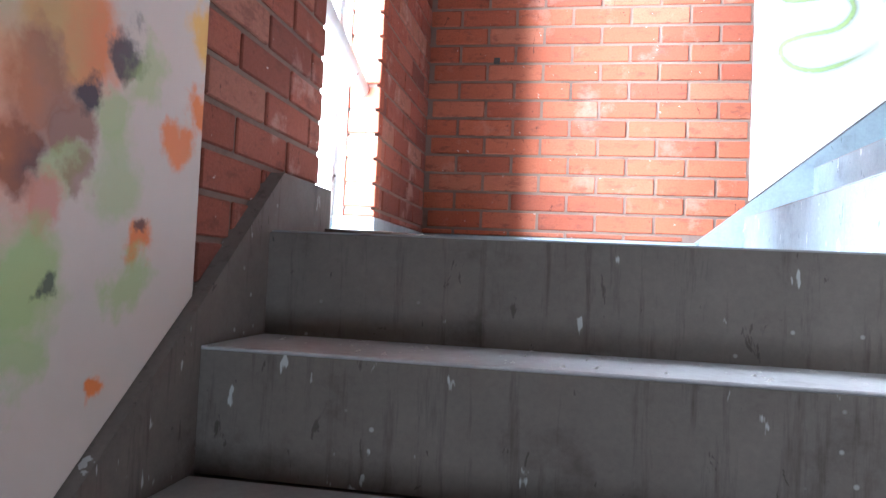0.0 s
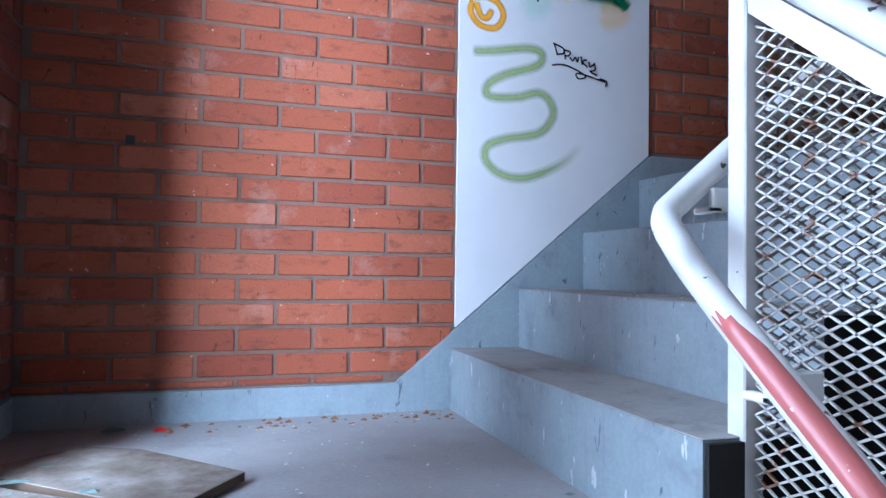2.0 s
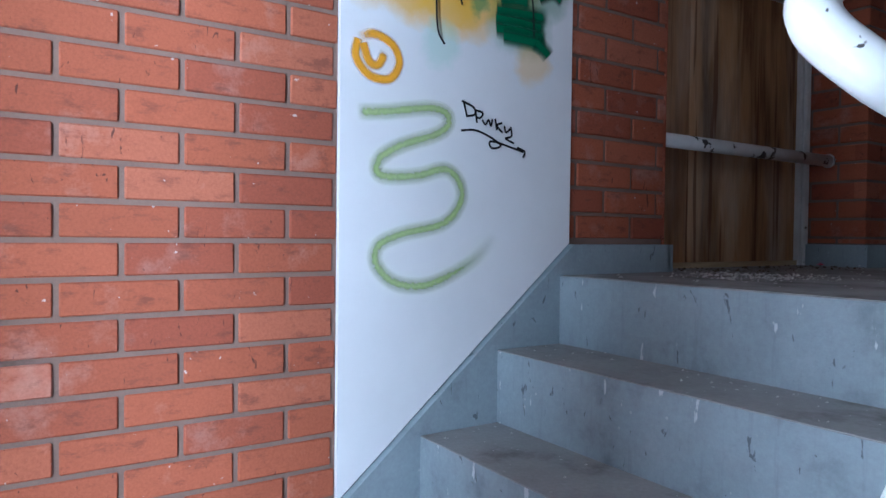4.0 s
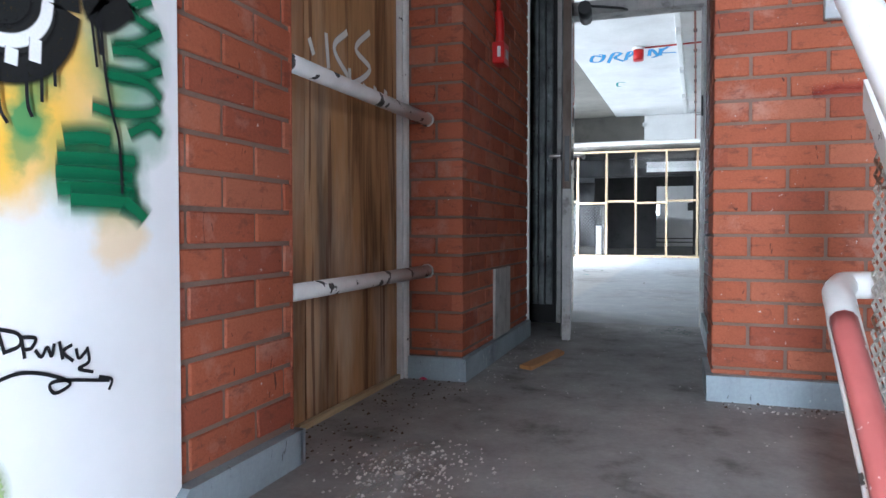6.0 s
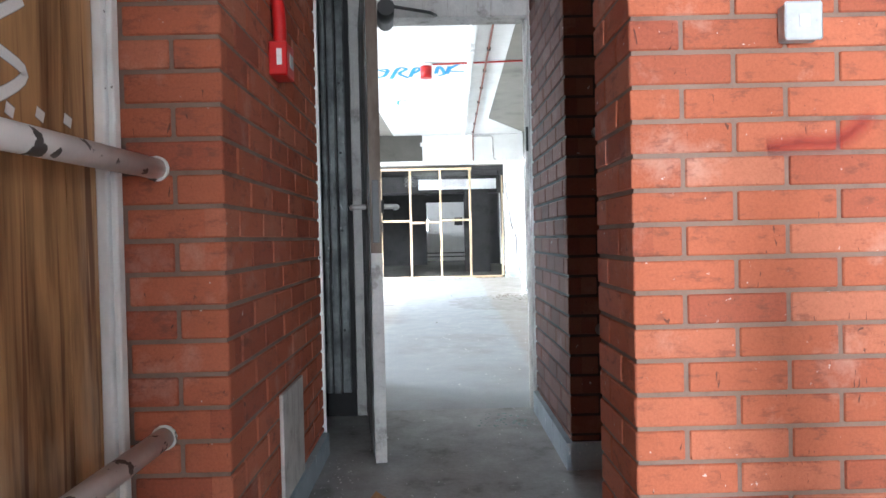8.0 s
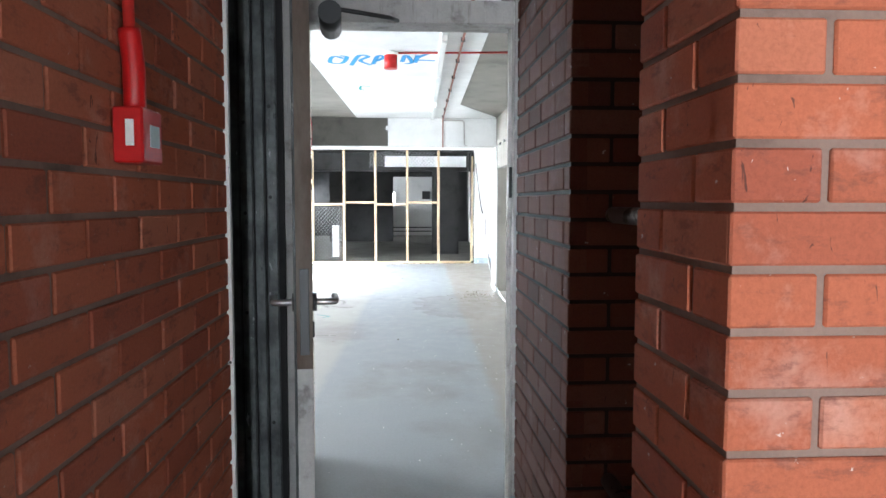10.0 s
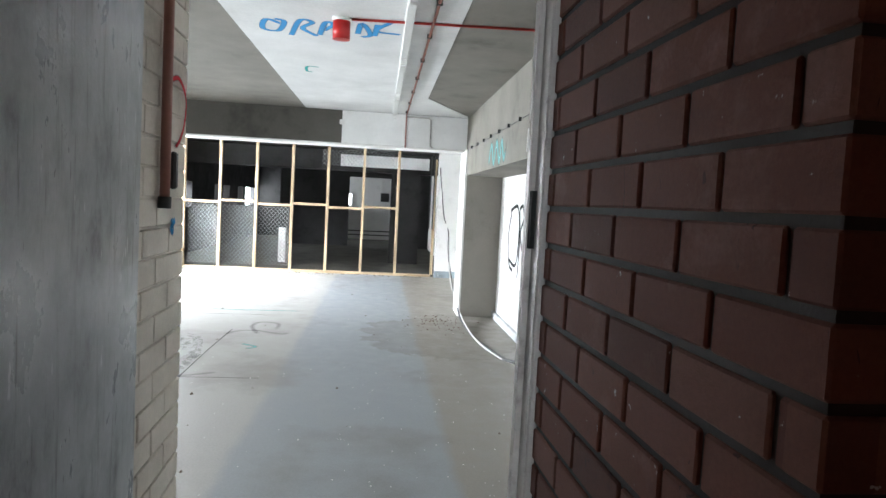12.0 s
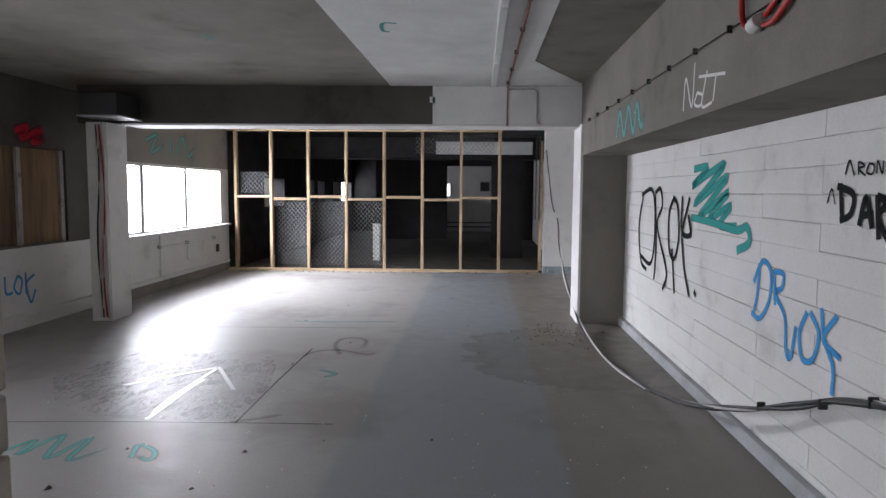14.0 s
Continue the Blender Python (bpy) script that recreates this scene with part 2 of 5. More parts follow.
MESH_PAINT = chipped("grimy_white_mesh_paint", (0.56, 0.54, 0.50), (0.20, 0.10, 0.06), 0.60, 0.5, 16.0)
# Dark copy of the white rail paint, with the recess's shade in it.
SHADED_RAIL = chipped("shaded_rail_paint", (0.22, 0.205, 0.185), (0.04, 0.03, 0.025), 0.58, 0.6, 16.0)
RAIL_PAINT = chipped("peeling_white_rail_paint", (0.72, 0.71, 0.69), (0.03, 0.028, 0.026), 0.605, 0.45, 13.0)
RED_PAINT = chipped("red_spray_paint", (0.44, 0.12, 0.11), (0.75, 0.70, 0.68), 0.66, 0.4)
PLY = timber("stained_plywood", (0.43, 0.235, 0.10), (0.12, 0.046, 0.015), "z", 13, 0.9)
PLY_DARK = timber("water_dark_plywood", (0.20, 0.115, 0.05), (0.05, 0.025, 0.012), "z", 9, 0.65)
PLY_GREY = worn("weathered_grey_plywood", (0.17, 0.14, 0.115), (0.05, 0.034, 0.026), (0.34, 0.32, 0.295), rough=0.85, patch=7, specks=0.7, bumpy=0.5)
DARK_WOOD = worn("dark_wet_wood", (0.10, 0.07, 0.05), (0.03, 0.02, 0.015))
STUD = timber("sawn_pine_stud", (0.44, 0.33, 0.205), (0.20, 0.13, 0.07), "z", 25)
STUD_H = timber("sawn_pine_rail", (0.45, 0.335, 0.21), (0.27, 0.175, 0.09), "y", 25)
FRAME_GREY = worn("grey_white_frame_paint", (0.42, 0.40, 0.375), (0.10, 0.085, 0.07), rough=0.5, patch=9, streaks=0.6)
LEAF_GREY = worn("grimy_door_paint", (0.30, 0.32, 0.325), (0.07, 0.065, 0.06), (0.46, 0.49, 0.50), rough=0.34, patch=6, streaks=0.9, drips=0.7)
EDGE_BROWN = worn("scorched_door_edge", (0.11, 0.08, 0.062), (0.03, 0.022, 0.017), (0.19, 0.155, 0.125), rough=0.6, patch=9, stretch=(1, 1, 0.35))
LEAF_EDGE = worn("scuffed_door_edge", (0.42, 0.41, 0.39), (0.07, 0.055, 0.045), rough=0.6, patch=12)
# Near-black that paints shade in the far room and door recess; also stain.
BLACK_SHADE_STAIN = worn("black_shade_and_stain", (0.022, 0.021, 0.021), (0.010, 0.010, 0.010), rough=0.6)
WHITE_BLOCK = worn("white_painted_block", (0.74, 0.73, 0.71), (0.50, 0.485, 0.46), (0.79, 0.78, 0.76), rough=0.7, patch=2.5, bumpy=0.3, streaks=0.12)
WHITE_JOINT = worn("painted_block_joint", (0.50, 0.485, 0.46), (0.12, 0.115, 0.11), rough=0.8, patch=9)
CREAM_BRICK = worn("cream_painted_brick", (0.62, 0.57, 0.50), (0.40, 0.36, 0.30), rough=0.6, patch=4, bumpy=0.3)
RAW_CONCRETE = worn("raw_grey_concrete", (0.215, 0.20, 0.175), (0.11, 0.10, 0.085), rough=0.88, patch=1.6, bumpy=0.35)
DARK_CONCRETE = worn("soot_and_shade_concrete", (0.085, 0.08, 0.07), (0.045, 0.042, 0.038), rough=0.9, patch=2.2)
CEILING_WHITE = worn("old_white_ceiling_paint", (0.72, 0.72, 0.71), (0.58, 0.575, 0.56), rough=0.85, patch=1.4, bumpy=0.15)
RED_PLASTIC = plain("red_plastic", (0.52, 0.012, 0.012), 0.35)
RED_CABLE = plain("red_cable_sheath", (0.45, 0.02, 0.015), 0.45)
WHITE_PLASTIC = plain("white_plastic", (0.75, 0.75, 0.73), 0.4)
GREY_PLASTIC = plain("grey_plastic", (0.42, 0.43, 0.44), 0.45)
BLACK_PLASTIC = plain("black_plastic", (0.02, 0.02, 0.02), 0.45)
STEEL = plain("worn_steel", (0.45, 0.44, 0.42), 0.35, 0.9)
CABLE_WHITE = plain("white_cable_sheath", (0.6, 0.59, 0.57), 0.5)
COPPER = plain("painted_copper_pipe", (0.33, 0.15, 0.12), 0.5)
GLASS_BITS = plain("broken_green_glass", (0.20, 0.29, 0.27), 0.12)
GRIT = plain("plaster_crumbs", (0.62, 0.61, 0.58), 0.9)
WIRE = plain("galvanised_wire", (0.21, 0.215, 0.22), 0.6, 0.2)
GLOW, gnt, gb = material("overcast_daylight")
gb.inputs["Base Color"].default_value = (0, 0, 0, 1)
gb.inputs["Emission Color"].default_value, gb.inputs["Emission Strength"].default_value = (0.95, 0.98, 1.0, 1), 13.0


def floor_material():
    """Bare concrete room floor: grey-blue paint along the old corridor, brown glue stain beside it."""
    m, nt, b = material("room_floor_concrete")
    sep = nt.nodes.new("ShaderNodeSeparateXYZ")
    pos = coords(nt)
    nt.links.new(pos, sep.inputs[0])
    v = nt.nodes.new("ShaderNodeMath")
    v.operation = "MULTIPLY_ADD"
    nt.links.new(sep.outputs[0], v.inputs[0])
    v.inputs[1].default_value = SKEW
    nt.links.new(sep.outputs[1], v.inputs[2])
    wob = noise_tex(nt, 2.0, 6, 0.6)
    w = nt.nodes.new("ShaderNodeMath")
    w.operation = "MULTIPLY_ADD"
    nt.links.new(wob, w.inputs[0])
    w.inputs[1].default_value = 0.14
    nt.links.new(v.outputs[0], w.inputs[2])
    # w runs from the right wall to the left; shift includes the skew's 0.136 and the wobble's mean
    scaled = nt.nodes.new("ShaderNodeMath")
    scaled.operation = "DIVIDE"
    nt.links.new(w.outputs[0], scaled.inputs[0])
    scaled.inputs[1].default_value = 8.0
    off = 0.136 + 0.07
    e1, e2 = (2.39 + off) / 8, (3.55 + off) / 8
    zone = ramp(nt, scaled.outputs[0], [(e1 - 0.002, (0.225, 0.205, 0.18)), (e1 + 0.002, (0.235, 0.25, 0.265)), (e2 - 0.004, (0.245, 0.26, 0.275)), (e2 + 0.004, (0.32, 0.31, 0.295))])
    stain = noise_tex(nt, 0.9, 8, 0.6)
    col = mix(nt, ramp(nt, stain, [(0.52, grey(0)), (0.66, grey(0.5))]), zone, (0.14, 0.125, 0.11))
    # the damp glue stain beside the pier, with a ragged edge
    away = nt.nodes.new("ShaderNodeVectorMath")
    away.operation = "SUBTRACT"
    nt.links.new(pos, away.inputs[0])
    away.inputs[1].default_value = (11.05, 1.95, 0.0)
    squash = nt.nodes.new("ShaderNodeVectorMath")
    squash.operation = "MULTIPLY"
    nt.links.new(away.outputs[0], squash.inputs[0])
    squash.inputs[1].default_value = (0.5, 0.62, 0.0)
    far = nt.nodes.new("ShaderNodeVectorMath")
    far.operation = "LENGTH"
    nt.links.new(squash.outputs[0], far.inputs[0])
    ragged = nt.nodes.new("ShaderNodeMath")
    ragged.operation = "MULTIPLY_ADD"
    nt.links.new(noise_tex(nt, 2.6, 7, 0.62), ragged.inputs[0])
    ragged.inputs[1].default_value = 0.7
    nt.links.new(far.outputs["Value"], ragged.inputs[2])
    damp = ramp(nt, ragged.outputs[0], [(0.72, grey(0.30)), (0.86, grey(0.5)), (0.89, grey(0))])
    col = mix(nt, damp, col, (0.10, 0.086, 0.066))
    fine = noise_tex(nt, 70, 5, 0.7)
    mid = noise_tex(nt, 6, 6, 0.65)
    col = mix(nt, 0.6, col, ramp(nt, fine, [(0.3, grey(0.75)), (0.65, grey(1))]), "MULTIPLY")
    col = mix(nt, 0.5, col, ramp(nt, mid, [(0.3, grey(0.7)), (0.7, grey(1.1))]), "MULTIPLY")
    nt.links.new(col, b.inputs["Base Color"])
    nt.links.new(ramp(nt, mid, [(0.35, grey(0.40)), (0.7, grey(0.62))]), b.inputs["Roughness"])
    bump(nt, b, fine, 0.2, 0.002)
    return m


ROOM_FLOOR = floor_material()

# ---------------------------------------------------------------- stairwell structure
MID, RISE, GO = -0.78, 0.195, 0.24
YN = 3.586          # backing of the far wall; bricks stand 6 mm proud of it
LOW = -2.74
solid("wall_north", boxes((-0.45, YN, LOW, 2.459, 3.86, 2.75), (2.459, 3.735, -0.2, 3.526, 3.86, 2.75)), MORTAR, "red brick stairwell wall with pale mortar joints", "wall")
solid("wall_west", boxes((-0.155, -1.3, LOW, 0.027, -0.3, 2.75), (-0.155, 0.75, LOW, 0.027, 2.345, 2.75), (-0.155, -0.3, LOW, 0.027, 0.75, 0.2), (-0.155, -0.3, 2.1, 0.027, 0.75, 2.75), (-0.155, 2.825, LOW, 0.027, YN, 2.75), (-0.155, 2.345, LOW, 0.027, 2.825, -0.79), (-0.155, 2.345, 2.2, 0.027, 2.825, 2.75)), MORTAR, "red brick stairwell wall with a narrow window recess", "wall")
# Unseen closing wall, coloured dark so that less light bounces back.
solid("wall_south", boxes((-0.45, -1.5, LOW, 3.9, -1.3, -1.8), (-0.45, -1.5, -1.2, 3.9, -1.3, 2.75), (-0.45, -1.5, -1.8, 0.1, -1.3, -1.2), (1.2, -1.5, -1.8, 3.9, -1.3, -1.2)), DARK_CONCRETE, "unseen wall closing the stairwell, dark to cut bounced light", "wall")
solid("wall_pier_left", boxes((3.526, 3.456, -0.2, 4.76, 3.86, 2.75), (4.76, 3.60, -0.2, 5.40, 3.86, 2.75)), MORTAR, "red brick pier beside the doorway", "wall")
solid("wall_pier_right", boxes((3.521, 1.945, -0.2, 3.855, 2.525, 2.75), (3.541, -1.3, LOW, 3.855, 1.945, 2.75)), MORTAR, "red brick pier beside the passage", "wall")
# The passage wall's shade is painted in with darker mortar and brick.
solid("wall_passage", boxes((3.855, 1.9, -0.2, 4.511, 2.2, 2.75), (4.511, 1.9, -0.2, 5.36, 2.484, 2.75)), SHADED_MORTAR, "brick wall of the short passage, shade put into its colour", "wall")
# Unseen ceiling and lower floor, dark to keep bounced light down.
solid("ceiling", boxes((-0.45, -1.5, 2.75, 5.42, 3.86, 2.9)), DARK_CONCRETE, "unseen stairwell ceiling, dark to cut bounced light", "ceiling")
solid("floor_lower", boxes((-0.45, -1.5, LOW - 0.15, 3.9, 3.86, LOW)), DARK_CONCRETE, "unseen floor at the stair foot, dark to cut bounced light", "floor")
solid("floor_landing", boxes((1.995, 2.33, -0.2, 2.25, 3.735, 0), (2.25, 0.7, -0.2, 5.44, 3.735, 0)), FLOOR_DUST, "dusty concrete landing strewn with plaster crumbs", "floor")
solid("floor_half_landing", boxes((-0.42, 2.04, MID - 0.22, 1.25, YN, MID), (1.25, 2.335, MID - 0.22, 1.30, YN, MID)), worn("pale_dusty_concrete", (0.34, 0.345, 0.35), (0.19, 0.19, 0.185), rough=0.8, patch=2.2, specks=0.6), "pale dusty concrete half landing", "floor")

# upper flight
stairs = thing("stairs_upper", "blue-grey painted concrete steps with worn dusty treads", "stairs", kind="structure")
TREAD = worn("dusty_worn_tread", (0.33, 0.33, 0.325), (0.14, 0.13, 0.12), rough=0.85, patch=5, specks=0.9)
XS = [1.28, 1.52, 1.76, 1.995]
for i in range(3):
    z = MID + RISE * (i + 1)
    part("step", boxes((XS[i], 2.335, z - RISE if i else MID, 1.995, 3.556, z - 0.004)), SKIRT, stairs)
    part("tread", boxes((XS[i], 2.335, z - 0.004, XS[i + 1], 3.556, z), bevel=0.0015), TREAD, stairs, "dusty worn tread")
part("riser", boxes((1.983, 2.335, -RISE, 1.994, 3.556, -0.003)), SKIRT, stairs)
part("side_string", prism([(1.285, MID), (1.285, MID + RISE - 0.006), (1.52, MID + RISE - 0.006), (1.52, MID + 2 * RISE - 0.006), (1.76, MID + 2 * RISE - 0.006), (1.76, MID + 3 * RISE - 0.006), (1.99, MID + 3 * RISE - 0.006), (1.99, MID)], "y", 2.326, 2.3345), BLACK_SHADE_STAIN, stairs, "black stained side of the steps")
part("soffit", boxes((1.29, 2.34, MID - 0.2, 2.0, 3.55, MID - 0.002)), CONCRETE_BROWN, stairs)

# lower flight
stairs2 = thing("stairs_lower", "dirty brown concrete steps leading up to the half landing", "stairs", kind="structure")
TREAD2 = worn("worn_grey_tread_edge", (0.36, 0.35, 0.345), (0.12, 0.10, 0.09), rough=0.75, patch=4, specks=0.6)
part("riser", boxes((0.06, 2.028, MID - RISE, 1.235, 2.04, MID - 0.004)), CONCRETE_BROWN, stairs2)
for k in range(1, 10):
    z = MID - RISE * k
    part("step", boxes((0.06, 2.04 - GO * k, z - RISE, 1.235, 2.05, z - 0.006)), CONCRETE_BROWN, stairs2)
    part("tread", boxes((0.06, 2.04 - GO * k, z - 0.006, 1.235, 2.028 - GO * (k - 1), z), bevel=0.002), TREAD2, stairs2, "scuffed grey tread")

# skirtings
solid("skirting_north", prism([(0.03, MID), (1.28, MID), (1.28, MID + RISE), (1.52, MID + RISE), (1.52, MID + 2 * RISE), (1.76, MID + 2 * RISE), (1.76, MID + 3 * RISE), (1.995, MID + 3 * RISE), (1.995, 0), (2.465, 0), (2.465, 0.088), (2.036, 0.088), (1.105, -0.69), (0.03, -0.69)], "y", 3.553, YN), SKIRT, "blue-grey painted skirting climbing beside the steps", "skirting")
solid("skirting_bay_return", boxes((2.455, 3.553, 0, 2.478, 3.735, 0.088)), SKIRT, "blue-grey painted skirting", "skirting")
solid("skirting_west", prism([(-1.2, -3.9), (2.04, -1.2), (2.36, -1.0), (2.36, -0.665), (2.08, -0.665), (1.80, -0.905), (-1.2, -3.343)], "x", 0.0268, 0.062), CONCRETE_BROWN, "dirty concrete stringer along the lower steps", "skirting")
solid("skirting_west_pier", boxes((0.02, 2.80, MID, 0.045, YN - 0.033, -0.69), (-0.14, 2.80, MID, 0.02, 2.825, -0.69)), SKIRT, "blue-grey painted skirting", "skirting")
solid("skirting_pier_left", boxes((3.496, 3.43, 0, 3.52, 3.735, 0.09), (3.52, 3.43, 0, 4.76, 3.456, 0.09)), SKIRT, "blue-grey painted skirting round the pier", "skirting")
solid("skirting_pier_right", boxes((3.492, 1.945, 0, 3.521, 2.548, 0.09), (3.521, 2.525, 0, 3.855, 2.548, 0.09), (3.512, -1.2, 0, 3.541, 1.945, 0.09)), SKIRT, "blue-grey painted skirting round the pier", "skirting")
solid("skirting_passage", boxes((4.49, 2.484, 0, 5.36, 2.508, 0.10), (4.49, 2.3, 0, 4.511, 2.484, 0.10)), SKIRT, "blue-grey painted skirting of the passage", "skirting")

# ---------------------------------------------------------------- room structure
RV, LV, LV2 = 1.33, 7.38, 7.10      # right wall, near left wall, far left wall
CEIL = 2.465
# Darker than the near floor: the far room's shade is in the colour.
solid("floor_far", boxes((16.85, 0.4, -0.2, 29.0, 8.2, 0)), DARK_CONCRETE, "concrete floor beyond the stud frame, shade put into its colour", "floor", skew=True)
solid("floor_room", boxes((5.44, 0.4, -0.2, 16.85, 8.2, 0)), ROOM_FLOOR, "bare concrete room floor with a grey-blue painted strip", "floor", skew=True)
solid("wall_room_right", boxes((5.40, RV - 0.3, 0, 12.9, RV - 0.006, 2.7)), WHITE_JOINT, "white painted block wall covered in graffiti", "wall", skew=True)
solid("wall_room_front", boxes((5.44, RV - 0.3, 0, 5.60, 2.43, 2.7)), CREAM_BRICK, "painted wall beside the doorway", "wall", skew=True)
solid("wall_nib", boxes((5.40, 3.385, 0, 6.10, 3.86, 2.7), (5.95, 3.86, 0, 6.10, 7.7, 2.7)), CREAM_BRICK, "cream painted brick wall end beside the doorway", "wall")
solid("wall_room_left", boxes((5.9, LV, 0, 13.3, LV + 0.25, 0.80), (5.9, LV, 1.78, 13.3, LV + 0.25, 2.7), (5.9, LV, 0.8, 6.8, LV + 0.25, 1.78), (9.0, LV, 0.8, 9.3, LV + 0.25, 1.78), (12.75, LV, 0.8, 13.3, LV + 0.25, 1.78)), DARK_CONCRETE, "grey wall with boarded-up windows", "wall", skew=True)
solid("wall_room_left_far", boxes((13.3, LV2, 0, 16.85, LV2 + 0.28, 0.80), (13.3, LV2, 1.69, 16.85, LV2 + 0.28, 2.7), (13.3, LV2, 0.8, 13.45, LV2 + 0.28, 1.69), (16.5, LV2, 0.8, 16.85, LV2 + 0.28, 1.69)), WHITE_BLOCK, "pale painted outer wall with a long window opening", "wall", skew=True)
# Black colour stands in for the unlit far room on this wall.
solid("wall_far_left_shaded", boxes((16.85, LV2, 0, 28.5, LV2 + 0.25, 1.02), (16.85, LV2, 1.6, 28.5, LV2 + 0.25, 2.7), (16.85, LV2, 1.02, 18.8, LV2 + 0.25, 1.6), (20.2, LV2, 1.02, 22.3, LV2 + 0.25, 1.6), (22.9, LV2, 1.02, 23.3, LV2 + 0.25, 1.6), (24.1, LV2, 1.02, 25.2, LV2 + 0.25, 1.6), (26.0, LV2, 1.02, 26.4, LV2 + 0.25, 1.6), (28.0, LV2, 1.02, 28.5, LV2 + 0.25, 1.6)), BLACK_SHADE_STAIN, "outer wall with small window openings, blackened as shade", "wall", skew=True)
# Black partitions added to darken the view round the lit end wall.
solid("partition_far_shade", boxes((24.5, 3.75, 0, 24.62, 5.75, 2.465), (24.5, 1.35, 0, 24.62, 2.0, 2.465), (24.5, 2.0, 2.05, 24.62, 3.75, 2.465)), BLACK_SHADE_STAIN, "added black partition that darkens the far view around an opening", "wall", skew=True)
solid("partition_side_shade", boxes((19.3, 1.95, 0, 19.42, 2.6, 2.02)), BLACK_SHADE_STAIN, "added black partition end that darkens the far view", "wall", skew=True)
# This part of the end wall is black to paint its shade.
solid("wall_far_end_shaded", boxes((28.25, 4.3, 0, 28.5, 7.3, 2.7)), BLACK_SHADE_STAIN, "end wall blackened as shade", "wall", skew=True)
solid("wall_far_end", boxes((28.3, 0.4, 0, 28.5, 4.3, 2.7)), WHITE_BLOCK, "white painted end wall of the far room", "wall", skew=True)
solid("wall_far_right", boxes((16.75, 0.9, 0, 16.95, 1.76, 2.7), (12.9, 0.9, 0, 16.75, 1.1, 2.7), (16.95, 1.15, 0, 28.3, 1.35, 2.7)), WHITE_BLOCK, "white painted wall beyond the pier", "wall", skew=True)
solid("ceiling_room", boxes((5.42, 0.4, CEIL, 17.2, 8.2, CEIL + 0.25)), RAW_CONCRETE, "bare concrete ceiling slab", "ceiling", skew=True)
# Far ceiling in black, as painted shade.
solid("ceiling_far", boxes((17.2, 0.4, CEIL, 29, 8.2, CEIL + 0.25)), BLACK_SHADE_STAIN, "far ceiling blackened as shade", "ceiling", skew=True)
solid("ceiling_paint_strip", prism([(5.45, 2.39), (11.15, 2.38), (12.40, 1.80), (12.53, 1.79), (12.53, 3.77), (5.45, 3.80)], "z", CEIL - 0.004, CEIL - 0.0005), CEILING_WHITE, "white painted strip of ceiling", "ceiling", skew=True)
solid("beam_cross", boxes((12.54, 1.78, 2.065, 12.95, LV2, CEIL)), DARK_CONCRETE, "dark stained concrete cross beam", "beam", skew=True)
solid("beam_paint", boxes((12.536, 1.78, 2.067, 12.54, 3.33, CEIL - 0.005), (12.536, 3.30, 2.29, 12.54, 3.36, 2.35)), CEILING_WHITE, "white painted stretch of the beam", "beam", skew=True)
solid("beam_edge_trim", boxes((12.53, 1.78, 2.045, 12.95, 6.63, 2.065)), WHITE_BLOCK, "pale soffit edge under the beam", "trim", skew=True)
solid("beam_right", boxes((5.44, RV - 0.3, 1.745, 12.54, 1.78, CEIL)), RAW_CONCRETE, "raw concrete downstand beam along the wall", "beam", skew=True)
solid("pier_concrete", boxes((12.38, RV - 0.3, 0, 12.92, 1.775, 1.745)), RAW_CONCRETE, "bare concrete pier", "pier", skew=True)
solid("pier_white_side", boxes((12.385, 1.775, 0, 12.92, 1.80, 2.065)), WHITE_BLOCK, "white painted side of the pier", "pier", skew=True)
solid("column", boxes((12.235, 6.63, 0, 12.63, 6.84, 2.045)), WHITE_BLOCK, "pale painted concrete column", "column", skew=True)
solid("kerb_right", boxes((5.6, RV, 0, 12.38, RV + 0.045, 0.085), bevel=0.004), worn("pale_grey_kerb_paint", (0.40, 0.41, 0.42), (0.24, 0.24, 0.24), rough=0.6), "pale grey painted skirting", "skirting", skew=True)
# The beam's black is shade put into its colour.
solid("beam_second", boxes((19.6, 1.3, 2.02, 20.0, LV2, CEIL)), BLACK_SHADE_STAIN, "concrete beam blackened as shade", "beam", skew=True)

# ---------------------------------------------------------------- openings
door = thing("door_1", "grimy grey door standing wide open with a black lock plate", "door", (5.44, 3.32, 0), kind="structure")
frame_1 = thing("door_frame", "worn grey-white painted timber door frame", "door frame", (5.42, 2.9, 0), kind="structure")
part("jamb", boxes((5.36, 2.44, 0, 5.50, 2.502, 2.36), bevel=0.004), FRAME_GREY, frame_1)
part("jamb", boxes((5.36, 3.318, 0, 5.50, 3.385, 2.36), bevel=0.004), FRAME_GREY, frame_1)
part("stop", boxes((5.42, 2.502, 0, 5.45, 2.515, 1.96)), FRAME_GREY, frame_1)
part("head", boxes((5.36, 2.502, 1.962, 5.50, 3.318, 2.05), bevel=0.004), FRAME_GREY, frame_1)
part("top_rail", boxes((5.36, 2.44, 2.36, 5.50, 3.385, 2.42), bevel=0.004), FRAME_GREY, frame_1)
part("keep_plate", boxes((5.40, 2.5015, 1.30, 5.435, 2.512, 1.42)), plain("black_painted_steel", (0.012, 0.012, 0.012), 0.95), frame_1, "black lock keep")
solid("lintel", boxes((5.36, 1.9, 2.42, 5.50, 3.86, 2.75), (5.36, 2.2, 0, 5.50, 2.44, 2.42)), MORTAR, "wall over and beside the doorway", "wall")

LEAF_SOOT = worn("sooty_door_paint", (0.095, 0.103, 0.10), (0.018, 0.018, 0.018), (0.27, 0.29, 0.28), rough=0.45, patch=6, streaks=0.8, drips=0.6)
